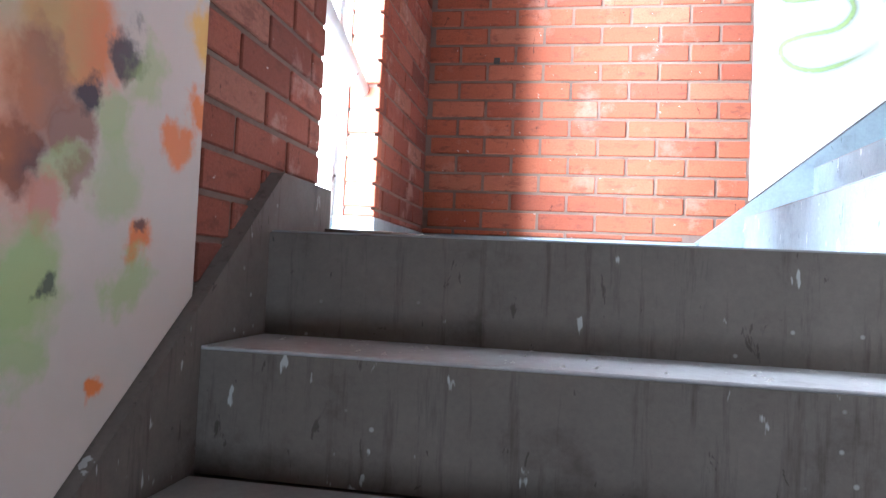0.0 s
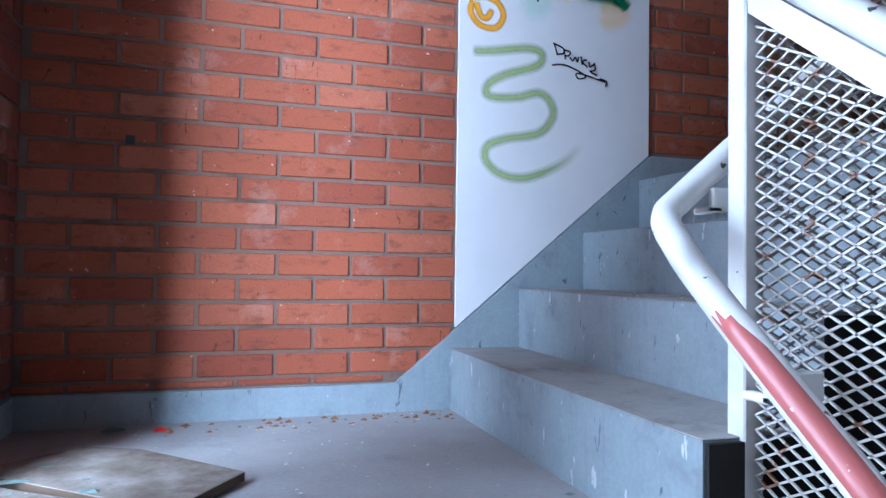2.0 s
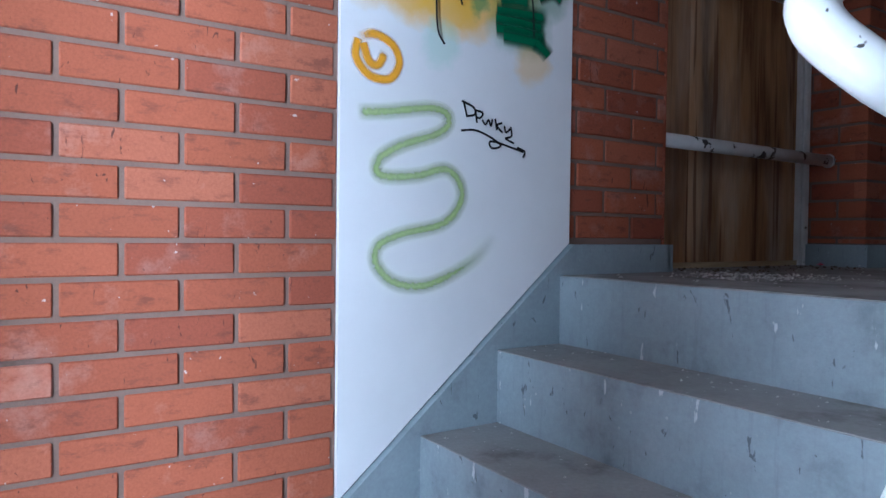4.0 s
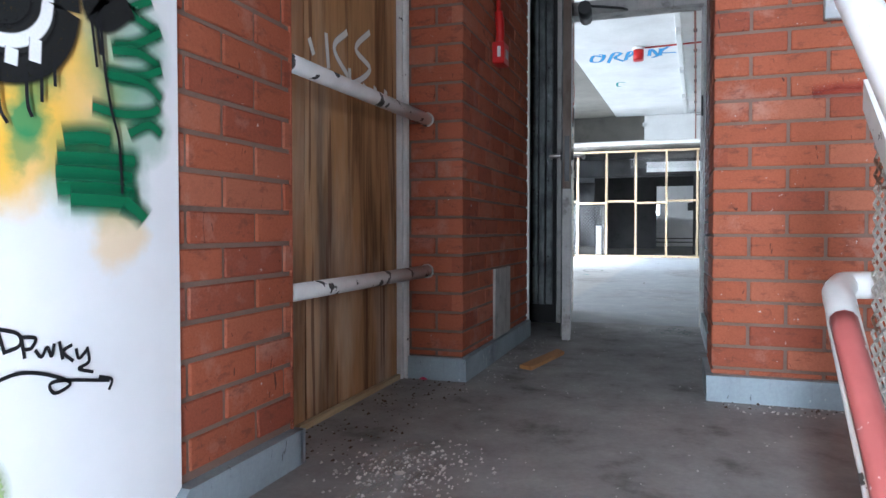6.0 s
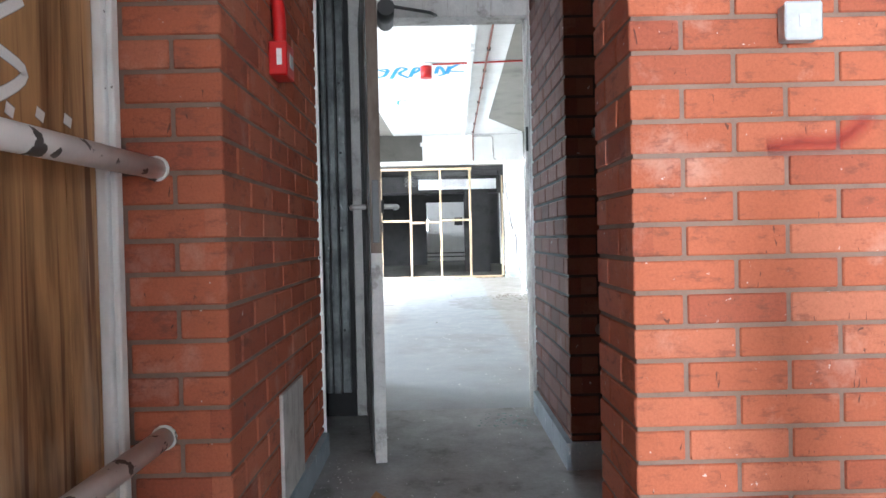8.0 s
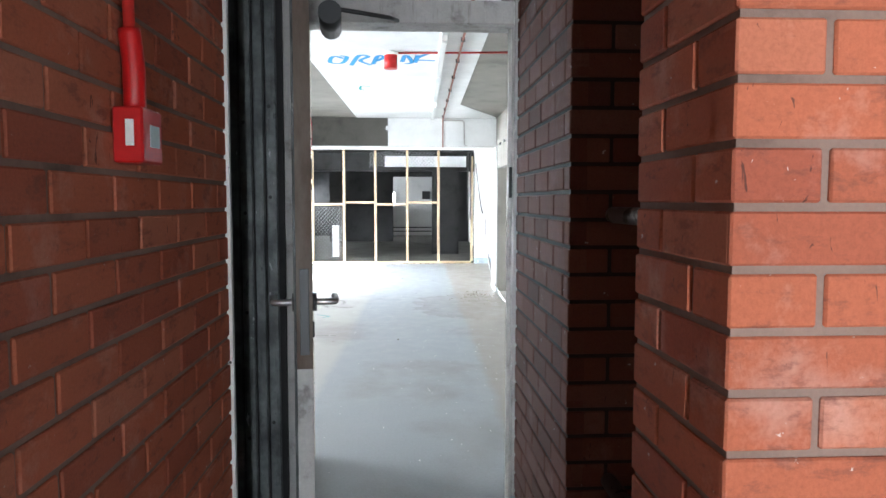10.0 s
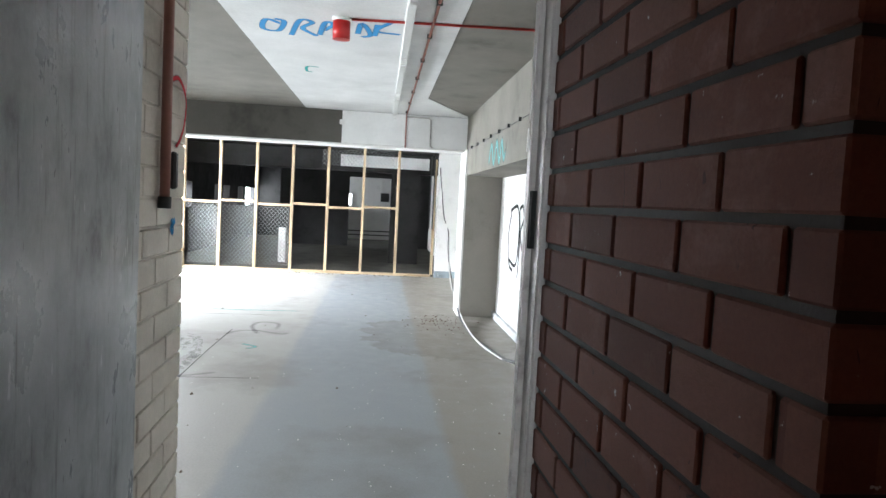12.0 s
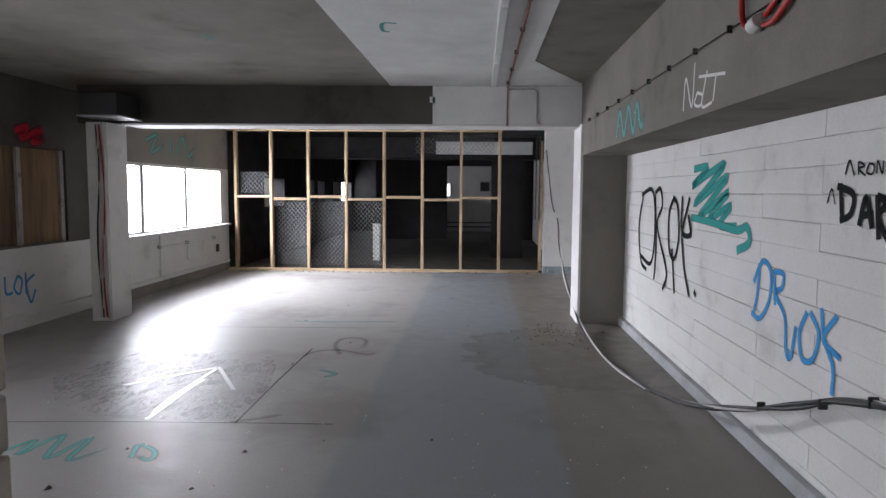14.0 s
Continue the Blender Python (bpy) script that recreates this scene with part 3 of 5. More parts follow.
ang = math.atan2(3.205 - 3.32, 4.60 - 5.44)
leaf_m = Matrix.Translation((5.44, 3.32, 0)) @ Matrix.Rotation(ang, 4, "Z")


def on_leaf(bm):
    bm.transform(leaf_m)
    return bm


W = 0.855
part("leaf", on_leaf(boxes((0.0, -0.022, 0.012, W - 0.006, 0.022, 1.95), bevel=0.002)), LEAF_GREY, door)
part("leading_edge", on_leaf(boxes((W - 0.006, -0.022, 0.012, W, 0.022, 0.82))), LEAF_EDGE, door, "scuffed pale leading edge")
part("leading_edge", on_leaf(boxes((W - 0.006, -0.022, 0.82, W, 0.022, 1.95))), EDGE_BROWN, door, "scorched brown leading edge")
for k in range(5):
    part("batten", on_leaf(boxes((0.08 + 0.16 * k, -0.030, 0.03, 0.19 + 0.16 * k, -0.0225, 1.93), bevel=0.003)), LEAF_SOOT, door, "dark grooved door boarding")
part("lock_plate", on_leaf(boxes((W - 0.002, -0.013, 0.86, W + 0.003, 0.013, 1.10), bevel=0.001)), BLACK_PLASTIC, door, "black lock plate")
for side in (1, -1):
    part("rose", on_leaf(tube([(W - 0.055, side * 0.021, 1.0), (W - 0.055, side * 0.034, 1.0)], 0.026, 14, False)), BLACK_PLASTIC, door, "black handle rose")
    part("lever", on_leaf(tube([(W - 0.055, side * 0.03, 1.0), (W - 0.055, side * 0.075, 1.0), (W - 0.075, side * 0.088, 1.0), (W - 0.17, side * 0.088, 1.0)], 0.010, 10, steps=5)), STEEL, door, "steel lever handle")
    part("keyhole_cover", on_leaf(boxes((W - 0.068, side * 0.021, 0.90, W - 0.042, side * 0.027, 0.945), bevel=0.002)), BLACK_PLASTIC, door, "black keyhole cover")
closer = thing("door_closer", "dark round door closer with a thin arm", "door closer", (5.2, 3.25, 1.9))
part("body", tube([(5.10, 3.18, 1.93), (5.34, 3.20, 1.93)], 0.04, 14, False), BLACK_PLASTIC, closer)
part("arm", tube([(5.2, 3.16, 1.965), (5.30, 2.98, 1.965), (5.36, 2.95, 1.97)], 0.008, 6, False), BLACK_PLASTIC, closer)
solid("trim_pier_edge", boxes((4.752, 3.440, 0, 4.772, 3.462, 2.4)), WHITE_GLOSS, "thin white corner trim on the brick pier", "trim")
# Black lining paints the shade of the recess behind the door.
solid("recess_lining", boxes((4.772, 3.592, 0, 5.352, 3.60, 2.42), (5.352, 3.386, 0, 5.42, 3.60, 2.42)), BLACK_SHADE_STAIN, "lining behind the door, blackened as the recess's shade", "wall")

for k, (y, w, d) in enumerate(((3.565, 0.03, 0.012), (3.522, 0.045, 0.022), (3.472, 0.036, 0.034), (3.428, 0.040, 0.020))):
    strip = thing("recess_board", "grey grooved timber strip lining the door recess", "board", (5.35, y, 0.1), group="door recess strips")
    part("board", boxes((5.351 - d, y - w / 2, 0.12, 5.351, y + w / 2, 2.41), bevel=0.004), LEAF_SOOT, strip)
    for z in (0.34, 0.83, 1.21, 1.55, 2.05) if k in (1, 3) else ():
        part("screw_hole", tube([(5.3495 - d, y + 0.006, z + 0.03 * k), (5.3515 - d, y + 0.006, z + 0.03 * k)], 0.007, 8, False), BLACK_PLASTIC, strip, "dark screw hole")

# white window of the west recess
win = thing("window_1", "narrow white painted stair window beside the half landing", "window", (-0.13, 2.58, -0.69), kind="structure")
part("window_frame", boxes((-0.145, 2.345, MID, -0.09, 2.385, 2.2), (-0.145, 2.785, MID, -0.09, 2.825, 2.2), (-0.145, 2.385, MID, -0.09, 2.785, MID + 0.05), (-0.145, 2.385, 0.75, -0.09, 2.785, 0.79), (-0.145, 2.385, 2.16, -0.09, 2.785, 2.2)), WHITE_GLOSS, win)
part("bead", boxes((-0.09, 2.812, MID, -0.06, 2.825, 2.2)), WHITE_GLOSS, win)

# boarded opening of the landing bay
hatch = thing("window_2", "window opening boarded with stained plywood in a white frame", "window", (2.99, 3.72, 0), kind="structure")
for k in range(7):
    part("plank", boxes((2.461 + 0.149 * k, 3.715 + 0.001 * (k % 2), 0.02, 2.6085 + 0.149 * k, 3.733, 2.4)), PLY, hatch, "rain-stained brown board")
part("window_frame", boxes((3.47, 3.69, 0.0, 3.526, 3.7145, 2.4), (3.485, 3.675, 0.0, 3.515, 3.6895, 2.4), bevel=0.003), WHITE_GLOSS, hatch)
part("sill_batten", boxes((2.465, 3.697, 0.0, 3.47, 3.7145, 0.02)), timber("pale_batten", (0.5, 0.38, 0.22), (0.3, 0.2, 0.1), "x"), hatch)
solid("bay_return", boxes((2.459, 3.58, 0.0, 2.4655, 3.715, 2.75)), BRICK, "brick return of the bay", "wall")

for z in (0.435, 1.042):
    r = thing("bay_rail", "peeling white tubular guard rail across the boarded opening", "rail", (3.0, 3.61, z), group="bay guard rails")
    part("tube", tube([(2.467, 3.60, z + (0 if z < 0.6 else -0.01)), (3.519, 3.60, z)], 0.024, 14, False), RAIL_PAINT, r)
    part("flange", tube([(3.513, 3.60, z), (3.5195, 3.60, z)], 0.029, 14, False), RAIL_PAINT, r)
for z in (0.52, 1.25):
    r = thing("passage_rail", "white tubular guard rail, darkened as shade, across the dark recess", "rail", (4.2, 2.42, z), group="passage guard rails")
    part("tube", tube([(3.856, 2.37, z), (4.504, 2.37, z)], 0.022, 12, False), SHADED_RAIL, r)
r = thing("west_rail", "white tubular guard rail across the stair window", "rail", (0.0, 2.58, -0.17))
part("tube", tube([(-0.02, 2.346, -0.14), (-0.02, 2.8245, -0.30)], 0.024, 12, False), RAIL_PAINT, r)
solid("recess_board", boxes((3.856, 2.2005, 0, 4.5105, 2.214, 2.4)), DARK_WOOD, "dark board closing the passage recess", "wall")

# ---------------------------------------------------------------- balustrade
def red_mark(parent, points, radius):
    part("red_stripe", tube(points, radius, 10), RED_PAINT, parent, "streak of red spray paint")


bal = thing("stair_balustrade", "white painted steel balustrade with expanded mesh panels", "balustrade", (1.33, 2.33, MID))
S = RISE / GO
part("post", boxes((1.350, 2.325, MID - 0.3, 1.388, 2.365, 0.13), bevel=0.003), WHITE_GLOSS, bal)
for off in (0.03, -1.18):
    z0 = 0.085 + off
    part("sloping_frame", prism([(2.33, z0 - 0.025), (2.33, z0 + 0.025), (0.30, z0 + 0.025 - S * 2.03), (0.30, z0 - 0.025 - S * 2.03)], "x", 1.355, 1.384), WHITE_GLOSS, bal)
part("post", boxes((1.350, 0.28, MID - 0.3 - 2.0, 1.388, 0.32, -1.5), bevel=0.003), WHITE_GLOSS, bal)
for off in (0.10, -0.72):
    part("sloping_frame", prism([(1.390, -0.05 + off - 0.025 + 0.04), (1.390, -0.05 + off + 0.065), (2.25, -0.05 + off + 0.065 + S * 0.905), (2.25, -0.05 + off + 0.015 + S * 0.905)], "y", 2.332, 2.358), WHITE_GLOSS, bal)


def diamond_mesh(u0, u1, low, high, place, du, dv, width, depth):
    """Expanded metal: zigzag strands between a lower and an upper line."""
    bm = bmesh.new()
    n = int((u1 - u0) / du)
    vmax = max(high(u0), high(u1))
    vmin = min(low(u0), low(u1))
    m = int((vmax - vmin) / dv) + 1

    def strand(a, b):
        d = Vector((b[0] - a[0], b[1] - a[1])).normalized()
        s = Vector((-d.y, d.x)) * width / 2
        q = [(a[0] + s.x, a[1] + s.y), (a[0] - s.x, a[1] - s.y), (b[0] - s.x, b[1] - s.y), (b[0] + s.x, b[1] + s.y)]
        vs = [bm.verts.new(place(*p, -depth / 2)) for p in q] + [bm.verts.new(place(*p, depth / 2)) for p in q]
        for f in ((0, 1, 2, 3), (7, 6, 5, 4), (0, 4, 5, 1), (2, 6, 7, 3), (1, 5, 6, 2), (3, 7, 4, 0)):
            bm.faces.new([vs[k] for k in f])
    for j in range(m):
        for i in range(n):
            flip = (i + j) % 2
            a = (u0 + i * du, vmin + (j + flip) * dv)
            b = (u0 + (i + 1) * du, vmin + (j + 1 - flip) * dv)
            if low(a[0]) < a[1] < high(a[0]) and low(b[0]) < b[1] < high(b[0]):
                strand(a, b)
    return bm


part("mesh_panel", diamond_mesh(0.32, 2.325, lambda y: 0.085 - 1.16 - S * (2.33 - y), lambda y: 0.095 - S * (2.33 - y), lambda u, v, d: (1.370 + d, u, v), 0.0225, 0.0118, 0.0034, 0.004), MESH_PAINT, bal, "white expanded metal mesh")
part("mesh_panel", diamond_mesh(1.392, 2.24, lambda x: -0.73 + S * (x - 1.345), lambda x: 0.065 + S * (x - 1.345), lambda u, v, d: (u, 2.345 + d, v), 0.0225, 0.0118, 0.0034, 0.004), MESH_PAINT, bal, "white expanded metal mesh")
for h_ in (0.0, 0.575):
    hr = thing("stair_handrail", "white tubular stair handrail with red spray paint and chips" if not h_ else "white tubular upper stair handrail with chipped paint", "handrail", (1.2, 2.3, -0.3 + h_), group="stair handrails")
    if h_:
        low = [(1.37, 2.25 - k * 0.4, 0.105 - S * 0.4 * k) for k in (5, 4, 3, 2, 1, 0.3)]
        bend = [(1.30, 2.34, 0.20), (1.24, 2.395, 0.255), (1.235, 2.44, 0.31), (1.30, 2.45, 0.375)]
        up = [(1.30 + 0.25 * k, 2.435, 0.375 + S * 0.25 * k) for k in (1, 2, 3)]
    else:
        low = [(1.25, 2.25 - k * 0.4, -0.385 - S * 0.4 * k) for k in (5, 4, 3, 2, 1, 0.3)]
        bend = [(1.242, 2.285, -0.345), (1.228, 2.325, -0.29), (1.248, 2.385, -0.24), (1.31, 2.405, -0.19)]
        up = [(1.31 + 0.25 * k, 2.41, -0.19 + S * 0.25 * k) for k in (1, 2, 3)]
    end = [(2.15, 2.405, 0.475 + h_ ), (2.235, 2.39, 0.50 + h_), (2.27, 2.33, 0.505 + h_), (2.275, 2.0, 0.505 + h_), (2.275, 1.2, 0.505 + h_)]
    path = low + bend + up + end
    part("tube", tube(path, 0.0235, 14), WHITE_GLOSS, hr)
    if not h_:
        red_mark(hr, [Vector(p) + Vector((-0.006, -0.002, 0.0045)) for p in ((1.258, 1.80, -0.7607), (1.2535, 1.91, -0.6652), (1.2505, 1.98, -0.6044), (1.2505, 2.05, -0.5475), (1.2475, 2.245, -0.389))], 0.0195)
        red_mark(hr, [Vector(p) + Vector((-0.002, 0.006, 0.004)) for p in ((1.62, 2.41, 0.103), (1.9, 2.41, 0.33), (2.10, 2.407, 0.46))], 0.0195)
    for p in ((1.27, 2.20, -0.47), (1.35, 2.405, -0.20)) if not h_ else ():
        part("bracket", boxes((p[0] - 0.02, p[1] - 0.03, p[2] - 0.03, p[0] + 0.075, p[1] - 0.018, p[2] + 0.012), (p[0] - 0.02, p[1] - 0.03, p[2] - 0.03, p[0] + 0.0, p[1] + 0.02, p[2] - 0.018), bevel=0.003), WHITE_GLOSS, hr)
for y in (2.0, 1.2):
    g = thing("landing_post", "white painted guard post at the landing edge", "post", (2.275, y, 0), group="landing guard posts")
    part("post", boxes((2.257, y - 0.018, 0, 2.293, y + 0.018, 1.06), bevel=0.002), WHITE_GLOSS, g)

# ---------------------------------------------------------------- graffiti boards
def blobs_material(name, base, spots, warp=0.12, axis=0):
    """Board paint with soft sprayed clouds: spots are (along, up, radius, colour)."""
    m, nt, b = material(name)
    pos = coords(nt)
    w = node(nt, "ShaderNodeTexNoise", Scale=9.0, Detail=5.0, Roughness=0.6)
    nt.links.new(pos, w.inputs["Vector"])
    k = nt.nodes.new("ShaderNodeVectorMath")
    k.operation = "MULTIPLY_ADD"
    nt.links.new(w.outputs["Color"], k.inputs[0])
    k.inputs[1].default_value = (warp, warp, warp)
    nt.links.new(pos, k.inputs[2])
    s = nt.nodes.new("ShaderNodeSeparateXYZ")
    nt.links.new(k.outputs[0], s.inputs[0])
    flat = nt.nodes.new("ShaderNodeCombineXYZ")
    nt.links.new(s.outputs[axis], flat.inputs[0]), nt.links.new(s.outputs[2], flat.inputs[1])
    g = noise_tex(nt, 3, 6, 0.6)
    col = mix(nt, 0.4, base, ramp(nt, g, [(0.3, grey(0.8)), (0.65, grey(1))]), "MULTIPLY")
    h = warp / 2
    for u, v, r, c, a in spots:
        d = nt.nodes.new("ShaderNodeVectorMath")
        d.operation = "DISTANCE"
        nt.links.new(flat.outputs[0], d.inputs[0])
        d.inputs[1].default_value = (u + h, v + h, 0)
        col = mix(nt, ramp(nt, d.outputs["Value"], [(r * 0.55, grey(a)), (min(r, 0.99), grey(0))]), col, c)
    nt.links.new(col, b.inputs["Base Color"])
    b.inputs["Roughness"].default_value = 0.55
    return m


ORANGE, GOLD, GREEN, LIME, NAVY, PINKISH, UMBER = (0.75, 0.20, 0.03), (0.80, 0.46, 0.04), (0.02, 0.24, 0.09), (0.38, 0.52, 0.20), (0.03, 0.03, 0.05), (0.62, 0.25, 0.18), (0.26, 0.10, 0.06)
NORTH_BOARD = blobs_material("white_board_with_sprayed_clouds", (0.80, 0.80, 0.81), [
    (1.36, 0.80, 0.16, GOLD, 0.8), (1.48, 0.74, 0.13, GOLD, 0.8), (1.60, 0.72, 0.12, GOLD, 0.8), (1.70, 0.74, 0.13, GOLD, 0.8), (1.80, 0.80, 0.14, GOLD, 0.7), (1.55, 0.84, 0.18, GOLD, 0.8), (1.40, 0.92, 0.2, GOLD, 0.8), (1.70, 0.95, 0.2, GOLD, 0.8),
    (1.44, 0.82, 0.07, GREEN, 0.5), (1.72, 0.84, 0.06, GREEN, 0.7), (1.62, 0.86, 0.06, GREEN, 0.6), (1.71, 0.766, 0.05, GREEN, 0.9), (1.70, 0.72, 0.045, GREEN, 0.7), (1.60, 0.84, 0.055, GREEN, 0.8), (1.90, 0.90, 0.12, GREEN, 0.5), (1.92, 0.80, 0.10, GREEN, 0.45), (1.84, 0.69, 0.12, GREEN, 0.5),
    (1.88, 0.58, 0.07, GOLD, 0.45), (1.58, 0.60, 0.07, (0.25, 0.62, 0.45), 0.3)], warp=0.10)
board = thing("graffiti_board", "white painted board on the brick wall with a green sprayed squiggle", "board", (1.67, 3.58, 0))
part("panel", prism([(1.302, -0.518), (2.033, 0.092), (2.033, 2.5), (1.302, 2.5)], "y", 3.571, YN), NORTH_BOARD, board)
WEST_BOARD = blobs_material("pale_board_with_orange_and_green_spray", (0.66, 0.58, 0.52), [
    (1.51, -0.57, 0.10, ORANGE, 0.85), (1.42, -0.56, 0.14, LIME, 0.4), (1.515, -0.70, 0.05, UMBER, 0.8), (1.455, -0.66, 0.06, UMBER, 0.8), (1.605, -0.572, 0.04, NAVY, 0.9), (1.529, -0.647, 0.035, NAVY, 0.95), (1.445, -0.738, 0.05, NAVY, 0.95),
    (1.64, -0.60, 0.05, LIME, 0.6), (1.59, -0.67, 0.05, LIME, 0.65), (1.61, -0.74, 0.06, LIME, 0.55), (1.512, -0.756, 0.04, LIME, 0.65), (1.785, -0.61, 0.045, ORANGE, 0.95), (1.73, -0.67, 0.045, ORANGE, 0.9), (1.80, -0.50, 0.06, GOLD, 0.8), (1.653, -0.826, 0.04, ORANGE, 0.9), (1.66, -0.81, 0.02, NAVY, 0.8), (1.54, -0.76, 0.03, UMBER, 0.6),
    (1.48, -0.80, 0.05, PINKISH, 0.8), (1.47, -0.88, 0.08, LIME, 0.85), (1.63, -0.875, 0.045, LIME, 0.7), (1.503, -0.89, 0.022, NAVY, 0.8), (1.573, -1.007, 0.022, ORANGE, 0.95), (1.45, -0.97, 0.05, LIME, 0.7), (1.30, -0.7, 0.2, ORANGE, 0.6), (1.2, -1.0, 0.2, LIME, 0.6)], warp=0.17, axis=1)
wboard = thing("graffiti_board", "pale board sprayed with orange, green and dark clouds", "board", (0.03, 1.3, -1))
part("panel", prism([(1.80, -0.90), (1.80, 2.5), (0.80, 2.5), (0.80, -1.7125)], "x", 0.0265, 0.042), WEST_BOARD, wboard)


def stroke_material(name, colour, soft=0.0, cover=1.0, rough=0.9):
    m, nt, b = material(name)
    b.inputs["Base Color"].default_value, b.inputs["Roughness"].default_value = (*colour, 1), rough
    b.inputs["Specular IOR Level"].default_value = 0.2 if rough > 0.7 else 0.5
    if soft:
        uv = nt.nodes.new("ShaderNodeUVMap")
        s = nt.nodes.new("ShaderNodeSeparateXYZ")
        nt.links.new(uv.outputs[0], s.inputs[0])
        edge = ramp(nt, s.outputs[1], [(0.0, grey(0)), (soft, grey(1)), (1 - soft, grey(1)), (1.0, grey(0))])
        if soft > 0.3:
            edge = mix(nt, 1.0, edge, ramp(nt, s.outputs[0], [(0.0, grey(0)), (0.012, grey(1)), (0.88, grey(1)), (1.0, grey(0))]), "MULTIPLY")
        n = noise_tex(nt, 240, 2, 0.6)
        nt.links.new(mix(nt, 1.0, edge, ramp(nt, n, [(0.2, grey((0.9 if cover > 0.95 else 0.6) * cover)), (0.6, grey(cover))]), "MULTIPLY"), b.inputs["Alpha"])
    return m


def ribbon(bm, points, width, place, steps=7, lift=0.0):
    """A flat painted line on a wall; points are (along, up)."""
    uv = bm.loops.layers.uv.verify()
    ps = smooth_path([(p[0], p[1], 0) for p in points], steps) if len(points) > 2 else [Vector((*p, 0)) for p in points]
    rows = []
    for i, p in enumerate(ps):
        d = (ps[min(i + 1, len(ps) - 1)] - ps[max(i - 1, 0)])
        d = d.normalized() if d.length > 1e-9 else Vector((1, 0, 0))
        s = Vector((-d.y, d.x, 0)) * width / 2
        rows.append((bm.verts.new(place(p.x + s.x, p.y + s.y, lift)), bm.verts.new(place(p.x - s.x, p.y - s.y, lift))))
    n = len(rows) - 1
    for i in range(n):
        f = bm.faces.new((rows[i][0], rows[i][1], rows[i + 1][1], rows[i + 1][0]))
        for lp, c in zip(f.loops, ((i / n, 1), (i / n, 0), ((i + 1) / n, 0), ((i + 1) / n, 1))):
            lp[uv].uv = c


def painted(name, strokes, width, place, mat, label, steps=7, coat=0.0):
    """A painted mark: every stroke is a part of it."""
    u, v = strokes[0][0]
    mark = thing(name, label, "graffiti", place(u, v, 0))
    for i, s in enumerate(strokes):
        bm = bmesh.new()
        ribbon(bm, s, width, place, steps, coat + 0.0002 * i)
        part("stroke", bm, mat, mark)
    return mark


def north(u, v, d):
    return (u, 3.569 - d, v)

# ---------------------------------------------------------------- painted marks in the stairwell
def ply_face(u, v, d):
    return (u, 3.7135 - d, v)


def pier_face(u, v, d):
    return (3.5085 - d, u, v)


def right_wall(u, v, d):
    return (u, room_y(u, RV) + 0.004 + d, v)


def soffit_face(u, v, d):
    return (u, room_y(u, 1.78) + 0.002 + d, v)


def room_floor(u, v, d):
    return (u, v, 0.002 + d)


def room_ceiling(u, v, d):
    return (u, v, CEIL - 0.006 - d)


def left_near(u, v, d):
    return (u, room_y(u, LV) - 0.008 - d, v)


def left_far(u, v, d):
    return (u, room_y(u, LV2) - 0.009 - d, v)


def nib_face(u, v, d):
    return (u, 3.3735 - d, v)


SPRAY_GREEN = stroke_material("light_green_spray", (0.37, 0.50, 0.17), 0.5, 0.82)
SPRAY_GOLD = stroke_material("gold_spray", (0.80, 0.36, 0.015), 0.35)
INK = stroke_material("black_marker_ink", (0.012, 0.012, 0.014))
SPRAY_BLACK = stroke_material("black_spray", (0.012, 0.012, 0.012), 0.12)
SPRAY_WHITE = stroke_material("white_spray", (0.75, 0.75, 0.73), 0.15)
SPRAY_TEAL = stroke_material("teal_spray", (0.04, 0.33, 0.31), 0.2)
SPRAY_BLUE = stroke_material("sky_blue_spray", (0.05, 0.30, 0.62), 0.2)
SPRAY_RED = stroke_material("red_spray_mist", (0.30, 0.02, 0.025), 0.5, 0.6)
SPRAY_SCARLET = stroke_material("scarlet_spray", (0.55, 0.03, 0.05), 0.35)
FAINT_DARK = stroke_material("faint_dark_scuff", (0.07, 0.07, 0.07), 0.45, 0.4)
FAINT_TEAL = stroke_material("faint_teal_chalk", (0.10, 0.42, 0.40), 0.4, 0.85, 0.5)
CHALK = stroke_material("white_chalk", (0.78, 0.80, 0.80), 0.3, 1.0, 0.4)

painted("squiggle", [[(1.344, 0.398), (1.43, 0.409), (1.551, 0.43), (1.602, 0.416), (1.583, 0.374), (1.461, 0.328), (1.403, 0.289), (1.411, 0.253), (1.508, 0.258), (1.592, 0.279), (1.637, 0.251), (1.645, 0.199), (1.591, 0.141), (1.466, 0.112), (1.404, 0.083), (1.4, 0.037), (1.451, -0.007), (1.535, -0.016), (1.625, 0.013), (1.705, 0.059), (1.759, 0.116)]], 0.047, north, SPRAY_GREEN, "light green sprayed squiggle on the white board", steps=10)
painted("ring_mark", [[(1.346, 0.572), (1.34, 0.528), (1.375, 0.489), (1.43, 0.487), (1.457, 0.528), (1.438, 0.57), (1.388, 0.588), (1.346, 0.572)], [(1.358, 0.563), (1.375, 0.522), (1.399, 0.517), (1.418, 0.551)]], 0.03, north, SPRAY_GOLD, "golden sprayed ring on the white board")
SPRAY_DARK_GREEN = stroke_material("dark_green_spray", (0.008, 0.13, 0.055), 0.4)
